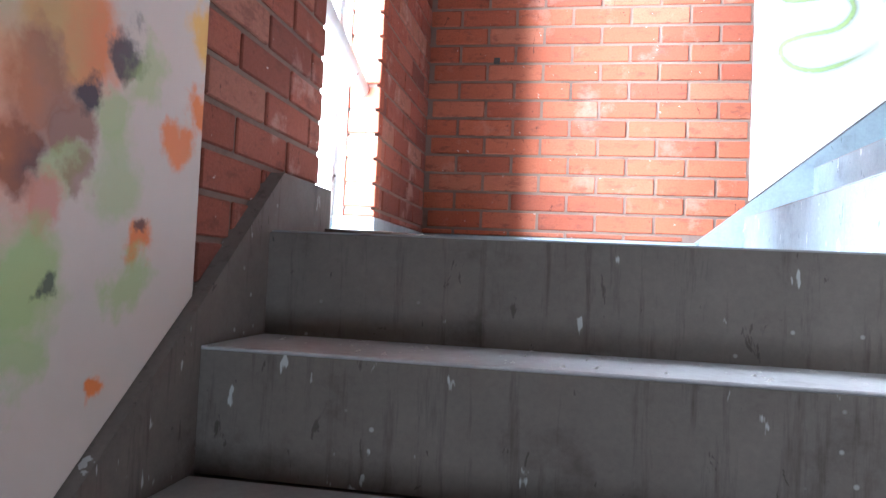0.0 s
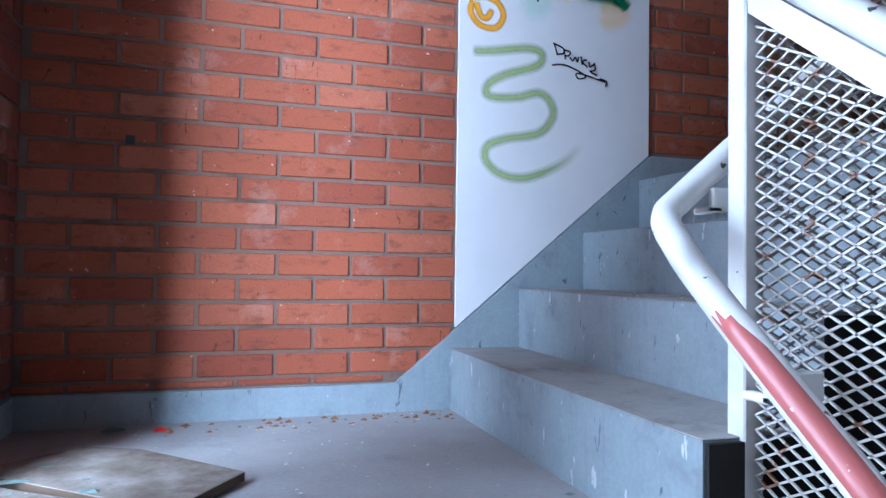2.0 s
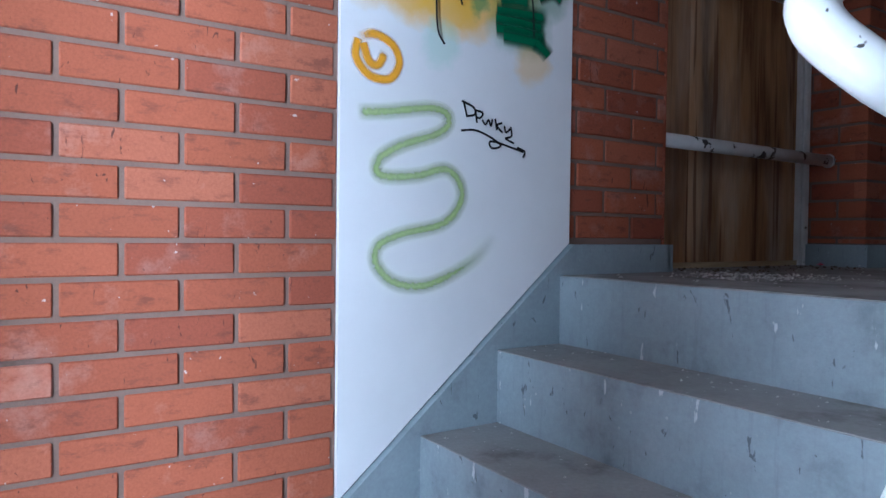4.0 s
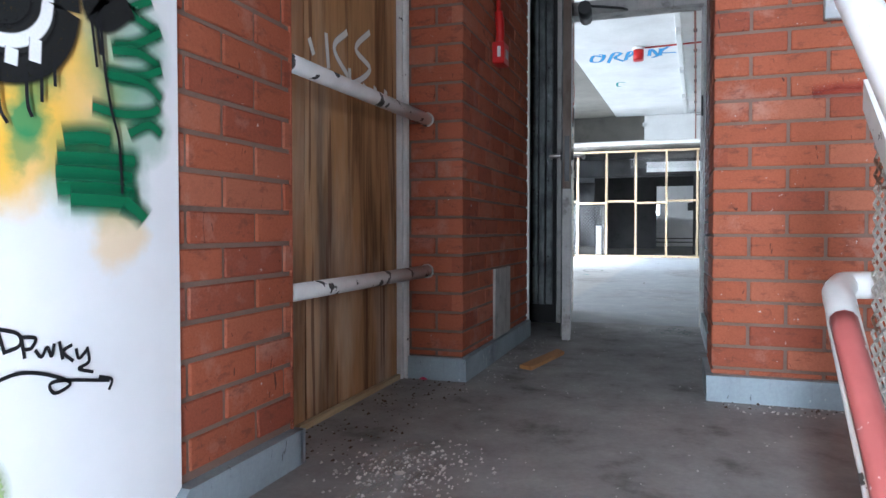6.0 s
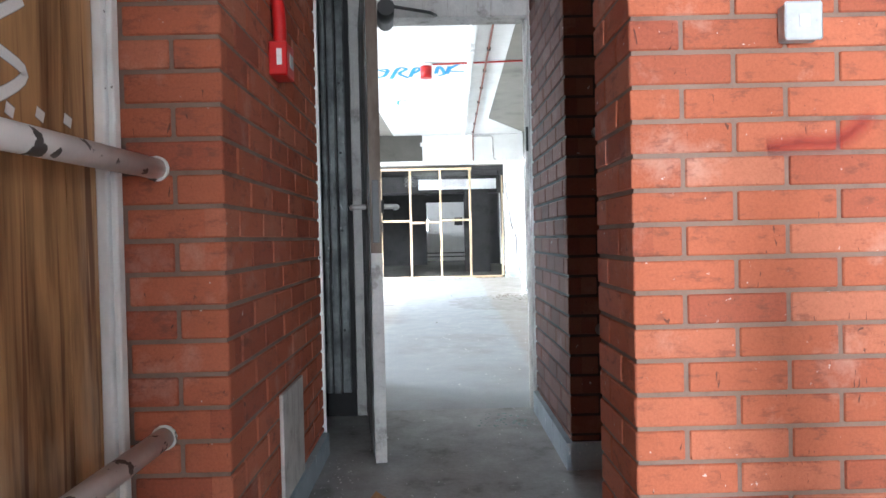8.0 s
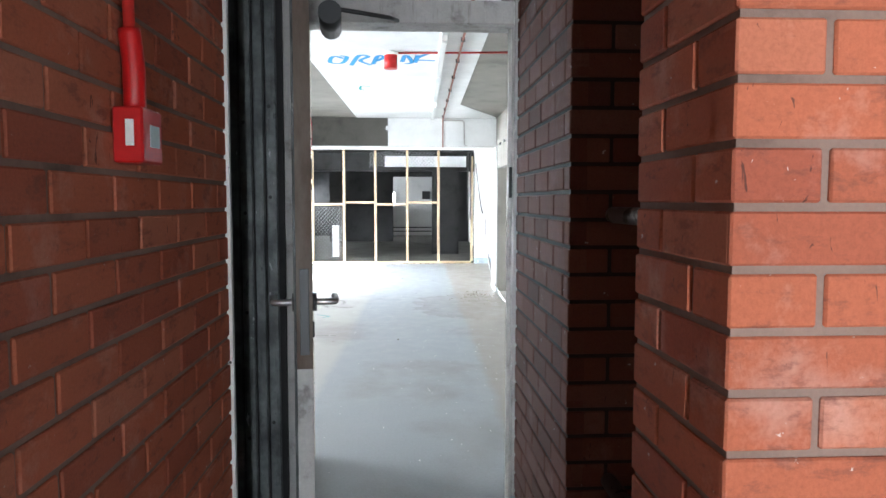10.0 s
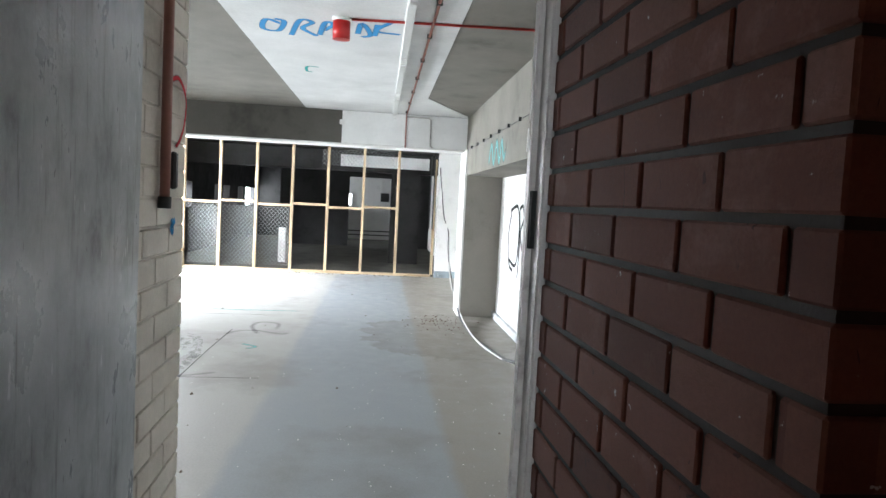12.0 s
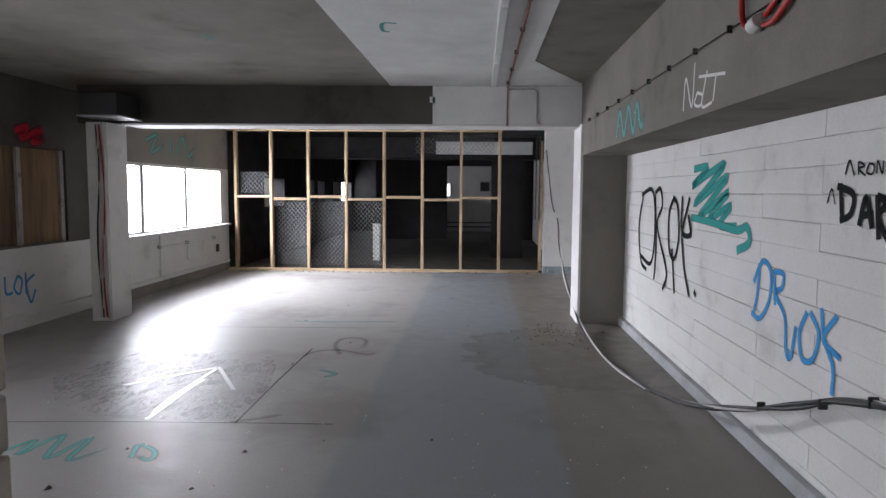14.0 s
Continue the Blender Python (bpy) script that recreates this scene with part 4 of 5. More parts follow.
painted("green_spray_block", [[(1.765, 0.742), (1.82, 0.752), (1.868, 0.75)], [(1.752, 0.712), (1.84, 0.718), (1.935, 0.722)], [(1.748, 0.69), (1.84, 0.692), (1.925, 0.69)], [(1.75, 0.664), (1.84, 0.668), (1.93, 0.662)], [(1.775, 0.648), (1.85, 0.648), (1.925, 0.645)], [(1.89, 0.65), (1.925, 0.628), (1.938, 0.616)]], 0.06, north, SPRAY_DARK_GREEN, "dark green sprayed block on the white board", steps=6, coat=0.0025)
painted("green_spray_zigzag", [[(1.96, 1.02), (1.91, 0.985), (1.985, 0.965)], [(1.985, 0.968), (1.92, 0.93), (1.862, 0.912)], [(1.865, 0.906), (1.93, 0.915), (1.988, 0.90)], [(1.985, 0.898), (1.92, 0.872), (1.845, 0.866)], [(1.85, 0.862), (1.94, 0.865), (1.99, 0.838)], [(1.82, 0.803), (1.88, 0.80), (1.95, 0.812), (1.985, 0.832)], [(1.90, 0.768), (1.95, 0.79), (1.987, 0.774)]], 0.04, north, SPRAY_DARK_GREEN, "dark green sprayed zigzag on the white board", steps=6, coat=0.0025)


def ring(u, v, r, wobble=0.0):
    return [(u + r * math.cos(a) * (1 + wobble * math.sin(3 * a)), v + 0.93 * r * math.sin(a)) for a in (math.tau * k / 16 for k in range(17))]


painted("black_spray_eye", [ring(1.655, 0.945, 0.118, 0.03), ring(1.655, 0.945, 0.075), ring(1.655, 0.945, 0.03)], 0.062, north, SPRAY_BLACK, "black sprayed eye with drips on the white board", steps=4, coat=0.0045)
painted("white_eye_ring", [ring(1.655, 0.947, 0.083), [(1.676, 0.862), (1.674, 0.838)], [(1.715, 0.885), (1.713, 0.85)]], 0.024, north, SPRAY_WHITE, "white sprayed ring inside the black eye", steps=4, coat=0.006)
painted("black_spray_cloud", [[(1.82, 1.02), (1.84, 0.96), (1.90, 1.0)]], 0.07, north, SPRAY_BLACK, "black sprayed cloud on the white board", coat=0.0045)
painted("marker_tag", [[(1.649, 0.461), (1.661, 0.421)], [(1.644, 0.459), (1.682, 0.446), (1.685, 0.428), (1.658, 0.421)], [(1.688, 0.438), (1.693, 0.407)], [(1.685, 0.44), (1.711, 0.435), (1.704, 0.421), (1.691, 0.421)], [(1.71, 0.417), (1.721, 0.405), (1.731, 0.418), (1.739, 0.403), (1.744, 0.422)], [(1.753, 0.424), (1.759, 0.394)], [(1.777, 0.415), (1.759, 0.406), (1.779, 0.388)], [(1.784, 0.408), (1.79, 0.391), (1.808, 0.404)], [(1.806, 0.407), (1.809, 0.382), (1.789, 0.374), (1.818, 0.363)], [(1.641, 0.382), (1.685, 0.387), (1.732, 0.375), (1.772, 0.354), (1.744, 0.344), (1.734, 0.359), (1.759, 0.361), (1.852, 0.342)], [(1.829, 0.353), (1.856, 0.343), (1.85, 0.326)]], 0.006, north, INK, "black marker tag with an underline arrow")
painted("paint_drips", [[(1.555, 0.87), (1.557, 0.74), (1.563, 0.631), (1.584, 0.593)], [(1.618, 0.83), (1.62, 0.76), (1.637, 0.702)], [(1.651, 0.83), (1.654, 0.775), (1.666, 0.752)], [(1.697, 0.83), (1.699, 0.785), (1.706, 0.767)], [(1.723, 0.84), (1.723, 0.792)], [(1.835, 0.96), (1.843, 0.881), (1.856, 0.808), (1.872, 0.757), (1.877, 0.704), (1.879, 0.66)], [(1.817, 0.95), (1.828, 0.868)], [(1.828, 0.95), (1.836, 0.89)], [(1.745, 0.86), (1.746, 0.82)], [(1.58, 0.85), (1.581, 0.80)]], 0.006, north, INK, "black paint drips on the white board", coat=0.007)
painted("plywood_tag", [[(2.787, 1.184), (2.815, 1.139)], [(2.893, 1.228), (2.909, 1.118)], [(3.041, 1.271), (2.947, 1.192), (3.07, 1.11)], [(3.222, 1.32), (3.107, 1.231), (3.223, 1.185), (3.078, 1.105), (3.056, 1.152)], [(3.162, 1.116), (3.186, 1.108)], [(3.253, 1.125), (3.279, 1.116)], [(3.348, 1.129), (3.376, 1.122)]], 0.026, ply_face, SPRAY_WHITE, "white sprayed letters on the plywood")
painted("red_smear", [[(2.227, 1.057), (2.146, 1.068), (2.066, 1.071), (1.973, 1.136)]], 0.06, pier_face, SPRAY_RED, "dark red smear sprayed on the bricks")

# ---------------------------------------------------------------- stairwell things
call = thing("fire_call_point", "red fire alarm call point fed by a red conduit", "alarm", (4.02, 3.40, 1.40))
part("case", boxes((3.965, 3.395, 1.355, 4.065, 3.449, 1.455), bevel=0.004), RED_PLASTIC, call)
part("label", boxes((3.9635, 3.410, 1.385, 3.9648, 3.425, 1.432)), WHITE_PLASTIC, call, "white label strip")
part("glass", boxes((4.0, 3.393, 1.385, 4.045, 3.3955, 1.425)), GREY_PLASTIC, call, "grey test window")
part("cable_gland", tube([(4.012, 3.425, 1.453), (4.012, 3.425, 1.53), (4.014, 3.432, 1.60)], 0.020, 12), RED_PLASTIC, call)
part("conduit", tube([(4.014, 3.432, 1.58), (4.016, 3.436, 2.74)], 0.011, 8, False), RED_CABLE, call)
solid("wall_plate", boxes((3.985, 3.437, 0.095, 4.285, 3.449, 0.42), bevel=0.002), FRAME_GREY, "grey painted access plate low on the brick pier", "plate", "thing")
sw = thing("switch_box", "grey metal switch box splashed with white paint", "switch", (3.49, 2.15, 1.34))
part("back_box", boxes((3.478, 2.118, 1.292, 3.514, 2.196, 1.372), bevel=0.004), GREY_PLASTIC, sw)
part("face_plate", boxes((3.473, 2.115, 1.290, 3.4785, 2.199, 1.375), bevel=0.004), GREY_PLASTIC, sw)
part("rocker", boxes((3.468, 2.145, 1.318, 3.474, 2.168, 1.345), bevel=0.002), WHITE_PLASTIC, sw, "white rocker switch")
for y in (2.127, 2.187):
    part("screw", tube([(3.4715, y, 1.333), (3.4735, y, 1.333)], 0.004, 8, False), STEEL, sw)


def slab(points, z0, z1, mat, name, label, category, tilt=0.0):
    bm = prism(points, "z", z0, z1)
    for v in bm.verts:
        v.co.z += tilt * (v.co.x - points[0][0])
    bmesh.ops.bevel(bm, geom=bm.edges[:], offset=0.0015, segments=1, affect="EDGES")
    ob = solid(name, bm, mat, label, category, "thing")
    ob.data.materials.append(DARK_WOOD)
    for f in ob.data.polygons:
        f.material_index = 1 if abs(f.normal.z) < 0.5 and mat is PLY_GREY else 0
    return ob


slab([(0.625, 2.945), (0.40, 3.19), (0.27, 3.25), (0.085, 3.09), (0.49, 2.745)], MID + 0.004, MID + 0.024, PLY_GREY, "plywood_sheet", "broken grey plywood sheet lying on the half landing", "board")
slab([(0.49, 2.735), (0.105, 3.01), (0.045, 2.93), (0.045, 2.324), (0.214, 2.353)], MID + 0.004, MID + 0.024, PLY_GREY, "plywood_sheet", "broken grey plywood sheet lying on the half landing", "board")
slab([(3.83, 3.29), (3.80, 3.23), (4.22, 3.155), (4.29, 3.20)], 0.001, 0.017, timber("orange_broken_wood", (0.42, 0.20, 0.07), (0.22, 0.09, 0.03), "x"), "wood_scrap", "broken strip of orange-brown wood on the landing floor", "wood scrap")


def lump(bm, centre, size, rng, squash=0.6):
    r = bmesh.ops.create_icosphere(bm, subdivisions=1, radius=size)
    for v in r["verts"]:
        v.co = Vector((v.co.x * rng.uniform(0.6, 1.3), v.co.y * rng.uniform(0.6, 1.3), abs(v.co.z) * squash * rng.uniform(0.6, 1.2))) + Vector(centre)


def scatter(name, label, x0, x1, y0, y1, z, count, size, mat, seed, centre=None, skew=False):
    """Crumbs too many and too small to count."""
    rng = random.Random(seed)
    verts, faces = [], []
    for _ in range(count):
        if centre:
            x, y = rng.gauss(centre[0], centre[2]), rng.gauss(centre[1], centre[3])
            x, y = min(max(x, x0), x1), min(max(y, y0), y1)
        else:
            x, y = rng.uniform(x0, x1), rng.uniform(y0, y1)
        s = size * rng.uniform(0.35, 1.0) ** 1.5
        a = rng.uniform(0, 6.28)
        k = len(verts)
        if skew:
            y = room_y(x, y)
        for i in range(4):
            r = s * rng.uniform(0.6, 1.2)
            verts.append((x + r * math.cos(a + i * 1.57), y + r * 0.7 * math.sin(a + i * 1.57), z))
        verts.append((x + 0.2 * s, y, z + s * rng.uniform(0.3, 0.8) * (0.22 if mat is GLASS_BITS else 1.0)))
        faces += [(k, k + 1, k + 4), (k + 1, k + 2, k + 4), (k + 2, k + 3, k + 4), (k + 3, k, k + 4)]
    me = bpy.data.meshes.new(name)
    me.from_pydata(verts, [], faces)
    me.materials.append(mat)
    return tagged(new(name, me), label, "debris", "", "stuff")


scatter("plaster_crumbs", "white plaster crumbs heaped on the landing", 2.0, 3.5, 2.6, 3.7, 0.0, 420, 0.010, GRIT, 3, (2.50, 3.28, 0.13, 0.10))
scatter("plaster_crumbs", "pale grit strewn over the landing", 2.0, 5.3, 1.2, 3.68, 0.0, 420, 0.0075, GRIT, 4)
scatter("dark_grit", "dark grit along the skirting", 2.5, 3.5, 3.4, 3.7, 0.0, 200, 0.010, DARK_WOOD, 5)
scatter("dark_grit", "dark grit along the pier", 3.38, 3.5, 1.2, 2.5, 0.0, 120, 0.010, DARK_WOOD, 6)
scatter("plaster_crumbs", "pale grit on the upper treads", 1.79, 1.98, 2.4, 3.54, MID + 3 * RISE, 60, 0.006, GRIT, 7)
scatter("plaster_crumbs", "pale grit on a tread", 1.54, 1.75, 2.4, 3.54, MID + 2 * RISE, 40, 0.006, GRIT, 8)
scatter("plaster_crumbs", "pale grit on the half landing", 0.1, 1.25, 2.1, 3.53, MID, 160, 0.007, GRIT, 9)
scatter("dead_leaves", "brown leaf scraps by the skirting", 0.4, 1.26, 3.40, 3.54, MID, 40, 0.016, plain("dead_leaf", (0.25, 0.11, 0.04), 0.8), 10)
scatter("glass_shards", "broken pale green glass on the half landing", 1.0, 1.25, 2.36, 2.70, MID, 22, 0.022, GLASS_BITS, 11)
scatter("glass_shards", "pale green glass shards lying on the plywood", 0.18, 0.42, 2.75, 3.1, MID + 0.024, 9, 0.035, GLASS_BITS, 14)
scatter("leaf_litter", "dry leaf litter and twigs by the skirting", 0.7, 1.25, 3.44, 3.54, MID, 16, 0.016, plain("dry_leaf", (0.22, 0.12, 0.05), 0.8), 15)
scatter("plaster_crumbs", "pale grit along the landing skirting", 3.3, 4.7, 3.28, 3.42, 0.0, 90, 0.008, GRIT, 17)
scatter("plaster_crumbs", "pale crumbs along the pier foot", 3.36, 3.49, 1.6, 2.5, 0.0, 70, 0.010, GRIT, 18)
scatter("glass_shards", "broken glass by the doorway", 5.1, 5.34, 2.52, 2.8, 0.0, 60, 0.016, GLASS_BITS, 12)
scatter("plaster_crumbs", "crumbs on the lower treads", 0.1, 1.2, 1.83, 2.02, MID - RISE, 60, 0.008, GRIT, 13)
DUST = stroke_material("plaster_dust", (0.62, 0.62, 0.60), 0.5, 0.5)
for u0, v0, w in ((2.36, 3.26, 0.16), (2.46, 3.34, 0.12), (2.22, 3.30, 0.09)):
    bm = bmesh.new()
    ribbon(bm, [(u0, v0), (u0 + 0.12, v0 + 0.02), (u0 + 0.26, v0 - 0.03)], w, lambda u, v, d: (u, v, 0.0012 + 0.0004 * w * 10), 6)
    solid("plaster_dust", bm, DUST, "white plaster dust smeared over the landing floor", "dust", "stuff")
rng = random.Random(21)
for (x, y, z, s, mat, nm, lab) in ((2.47, 3.29, 0, 0.018, GRIT, "plaster_lump", "white lump of plaster on the landing"), (3.485, 3.605, 0, 0.02, plain("pink_plastic", (0.75, 0.05, 0.14), 0.4), "pink_scrap", "pink plastic scrap beside the pier"), (0.30, 3.47, MID, 0.03, GLASS_BITS, "glass_bottle_base", "broken glass bottle base by the skirting"), (0.42, 3.46, MID, 0.02, RED_PLASTIC, "red_scrap", "small red plastic scrap by the skirting"), (1.45, 2.0, -1.9, 0.25, PLY_GREY, "rubble_lump", "pale lump of rubble at the stair foot")):
    bm = bmesh.new()
    lump(bm, (x, y, z), s, rng)
    solid(nm, bm, mat, lab, "debris", "thing")
solid("hole_in_brick", boxes((0.30, 3.5775, 0.015, 0.325, 3.5795, 0.042)), BLACK_PLASTIC, "small dark hole drilled in a brick", "hole", "thing")

# rubbish seen through the mesh under the upper flight
solid("wire_crate", diamond_mesh(1.75, 2.35, lambda x: -0.32, lambda x: 0.06, lambda u, v, d: (u, 1.35 + d + 0.2 * (u - 1.75), v - 0.2), 0.03, 0.022, 0.006, 0.004), WIRE, "grey wire mesh panel leaning in the stairwell", "panel", "thing")
slab([(1.5, 0.4), (2.6, 0.3), (2.7, 1.3), (1.6, 1.4)], -1.3, -1.26, timber("brown_loose_board", (0.30, 0.17, 0.09), (0.12, 0.06, 0.03), "x"), "loose_board", "brown board dumped in the stairwell", "board", 0.3)

# ---------------------------------------------------------------- painted marks in the room
painted("wall_tag", [[(11.615, 1.353), (11.754, 1.061), (11.644, 0.752), (11.418, 0.684)], [(11.681, 1.352), (11.291, 1.389), (11.174, 1.091), (11.267, 0.766), (11.672, 0.792)], [(11.19, 1.355), (11.118, 0.95), (11.151, 0.632)], [(11.192, 1.37), (11.031, 1.403), (10.96, 1.264), (11.1, 1.095), (10.774, 0.75), (10.872, 0.585)], [(10.625, 1.337), (10.75, 1.202), (10.716, 0.936), (10.565, 0.871), (10.467, 1.043), (10.526, 1.274), (10.641, 1.337)], [(10.637, 0.943), (10.531, 0.605)], [(10.406, 1.352), (10.406, 1.131), (10.314, 0.846), (10.166, 0.64)], [(10.227, 1.342), (10.373, 1.091), (10.181, 1.082), (10.251, 1.22)], [(10.056, 0.697), (10.015, 0.667)]], 0.045, right_wall, SPRAY_BLACK, "tall black sprayed letters on the white wall")
painted("wall_tag", [[(8.972, 1.006), (8.983, 0.84), (9.029, 0.715)], [(9.042, 0.893), (8.937, 1.019), (8.833, 0.98), (8.831, 0.834), (8.939, 0.716), (9.054, 0.726)], [(8.794, 0.991), (8.761, 0.816)], [(8.793, 0.985), (8.683, 0.981), (8.694, 0.912), (8.767, 0.873), (8.647, 0.78), (8.617, 0.619), (8.566, 0.598), (8.524, 0.754)], [(8.422, 0.842), (8.487, 0.73), (8.447, 0.619), (8.347, 0.644), (8.31, 0.767), (8.396, 0.847)], [(8.297, 0.882), (8.258, 0.753), (8.176, 0.65), (8.172, 0.53)], [(8.163, 0.87), (8.268, 0.751), (8.122, 0.7)]], 0.035, right_wall, SPRAY_BLUE, "sky blue sprayed letters on the white wall")
painted("wall_tag", [[(10.161, 1.539), (9.863, 1.541), (10.185, 1.421), (9.553, 1.555), (10.131, 1.295), (9.496, 1.478), (10.033, 1.208), (9.475, 1.383), (9.822, 1.206), (9.428, 1.3), (9.607, 1.179), (9.323, 1.18)], [(10.183, 1.202), (9.711, 1.185), (9.321, 1.161), (9.172, 1.188), (9.129, 1.103), (9.307, 1.043)]], 0.06, right_wall, SPRAY_TEAL, "teal sprayed scribble with a curled tail")
painted("wall_tag", [[(8.196, 1.421), (8.171, 1.27)], [(8.222, 1.41), (8.096, 1.375), (8.109, 1.296), (8.188, 1.267)], [(8.042, 1.253), (8.002, 1.365), (7.951, 1.247)], [(8.038, 1.294), (7.95, 1.301)], [(7.928, 1.376), (7.903, 1.208)], [(7.928, 1.372), (7.864, 1.346), (7.912, 1.292), (7.846, 1.212)]], 0.035, right_wall, SPRAY_BLACK, "thick black sprayed letters on the white wall")
painted("wall_tag", [[(8.298, 1.338), (8.267, 1.398), (8.232, 1.334)], [(8.165, 1.456), (8.136, 1.512), (8.096, 1.45)], [(8.064, 1.453), (8.069, 1.502), (8.027, 1.487), (8.066, 1.476), (8.015, 1.448)], [(7.993, 1.495), (8.009, 1.463), (7.97, 1.455), (7.962, 1.487), (7.993, 1.495)], [(7.94, 1.455), (7.938, 1.503), (7.904, 1.454), (7.902, 1.502)]], 0.009, right_wall, INK, "thin black letters on the white wall")
painted("beam_tag", [[(8.919, 1.795), (8.89, 1.957), (8.778, 1.801), (8.75, 2.011)], [(8.696, 1.859), (8.734, 1.81), (8.645, 1.791), (8.617, 1.835), (8.696, 1.859)], [(8.558, 1.942), (8.62, 1.79), (8.477, 1.785)], [(8.679, 1.931), (8.318, 1.889)], [(8.433, 1.909), (8.463, 1.789)]], 0.018, soffit_face, SPRAY_WHITE, "white letters on the concrete beam")
painted("beam_smear", [[(10.672, 1.791), (10.548, 1.971), (10.38, 1.789), (10.254, 1.978), (10.083, 1.785), (9.989, 1.965), (9.854, 1.803), (9.722, 1.949)]], 0.10, soffit_face, FAINT_TEAL, "faded teal smear on the concrete beam")
painted("floor_arrow", [[(9.241, 4.706), (9.662, 4.744), (10.459, 4.706)], [(9.94, 5.197), (10.459, 4.706)], [(10.459, 4.706), (9.873, 4.394)], [(9.292, 4.706), (9.856, 4.71), (10.111, 4.689)]], 0.05, room_floor, CHALK, "white chalk arrow on the floor")
painted("floor_scribble", [[(8.712, 5.232), (8.878, 5.156), (8.679, 5.119), (8.969, 5.053), (8.635, 4.943), (8.934, 4.873), (8.618, 4.816), (8.816, 4.686)], [(8.654, 4.514), (8.839, 4.558), (8.749, 4.434), (8.637, 4.412), (8.699, 4.506)], [(10.419, 3.908), (10.313, 3.771), (10.216, 3.845)], [(12.324, 4.575), (12.324, 4.099), (12.364, 3.48)]], 0.05, room_floor, FAINT_TEAL, "faded teal scribble on the floor")
painted("floor_scuff", [[(10.854, 4.141), (11.019, 4.058), (11.071, 3.873), (10.923, 3.618), (11.007, 3.547)], [(10.91, 3.844), (11.283, 3.952), (11.543, 3.905), (11.482, 3.712), (11.124, 3.685)], [(9.216, 4.196), (9.282, 4.064), (9.372, 3.916)]], 0.07, room_floor, FAINT_DARK, "dark looping scuff on the floor")
painted("ceiling_tag", [[(8.487, 3.416), (8.406, 3.499), (8.646, 3.55), (8.674, 3.456), (8.425, 3.392), (8.375, 3.444)], [(8.772, 3.383), (8.365, 3.29), (8.394, 3.217), (8.559, 3.29), (8.745, 3.213)], [(8.706, 3.192), (8.368, 3.136), (8.406, 3.086), (8.573, 3.158)], [(8.589, 2.941), (8.321, 2.911), (8.591, 2.857), (8.673, 2.912)], [(8.316, 2.815), (8.613, 2.831)], [(8.236, 2.735), (8.474, 2.822), (8.526, 2.668)]], 0.045, room_ceiling, SPRAY_BLUE, "sky blue letters on the white ceiling")
painted("ceiling_mark", [[(9.85, 3.269), (9.85, 3.361), (10.056, 3.382), (10.089, 3.339)], [(10.216, 4.688), (10.325, 4.631)]], 0.03, room_ceiling, SPRAY_TEAL, "small teal marks on the ceiling")
painted("left_wall_tag", [[(11.692, 0.524), (11.704, 0.358), (11.8, 0.354)], [(11.876, 0.512), (11.819, 0.396), (11.896, 0.328), (11.939, 0.458), (11.876, 0.512)], [(11.995, 0.531), (11.997, 0.313)], [(12.132, 0.497), (12.004, 0.415), (12.06, 0.216), (12.139, 0.338)]], 0.03, left_near, SPRAY_BLUE, "blue letters under the boarded window")
painted("left_wall_smear", [[(11.925, 1.928), (12.12, 1.984), (12.028, 1.864), (12.341, 1.975), (12.197, 1.837), (12.428, 1.894)]], 0.12, left_near, SPRAY_SCARLET, "red smear above the boarded window")
painted("left_wall_scribble", [[(13.993, 1.992), (14.304, 2.074), (14.134, 1.843), (14.541, 1.979)], [(14.717, 2.068), (14.667, 1.81)], [(14.879, 1.844), (15.077, 2.095), (15.252, 1.839), (15.498, 1.985)]], 0.085, left_far, FAINT_TEAL, "faded teal letters above the window")
painted("nib_ring", [[(5.912, 1.671), (6.0, 1.688), (6.074, 1.644), (6.061, 1.567), (6.009, 1.515), (5.96, 1.499)]], 0.02, nib_face, SPRAY_SCARLET, "red sprayed ring on the cream wall")
painted("nib_smear", [[(5.96, 1.305), (5.973, 1.268), (5.955, 1.28), (5.992, 1.3)]], 0.022, nib_face, SPRAY_BLUE, "blue smear on the cream wall")

JOINT = stroke_material("dark_slab_joint", (0.05, 0.046, 0.04), 0.3, 0.8)
painted("floor_joint", [[(9.10, 6.2), (9.18, 5.2), (9.21, 4.16), (9.215, 3.58)], [(9.21, 4.16), (10.2, 4.15), (11.1, 4.12)], [(11.95, 6.0), (12.0, 4.8), (12.02, 3.9)]], 0.016, room_floor, JOINT, "dark cracked joint between floor slabs")


def scraped_material():
    """Pale scratches left where a covering was scraped off."""
    m, nt, b = material("scraped_pale_concrete")
    n = noise_tex(nt, 9, 8, 0.72, (0.6, 1.5, 1), distortion=0.7)
    big = noise_tex(nt, 1.7, 3, 0.5)
    col = ramp(nt, n, [(0.35, (0.20, 0.195, 0.185)), (0.55, (0.33, 0.33, 0.325)), (0.68, (0.6, 0.61, 0.61))])
    nt.links.new(col, b.inputs["Base Color"])
    b.inputs["Roughness"].default_value = 0.45
    k = mix(nt, 1.0, ramp(nt, n, [(0.47, grey(0)), (0.60, grey(0.5))]), ramp(nt, big, [(0.36, grey(0)), (0.52, grey(1))]), "MULTIPLY")
    nt.links.new(k, b.inputs["Alpha"])
    bump(nt, b, n, 0.6, 0.004)
    return m


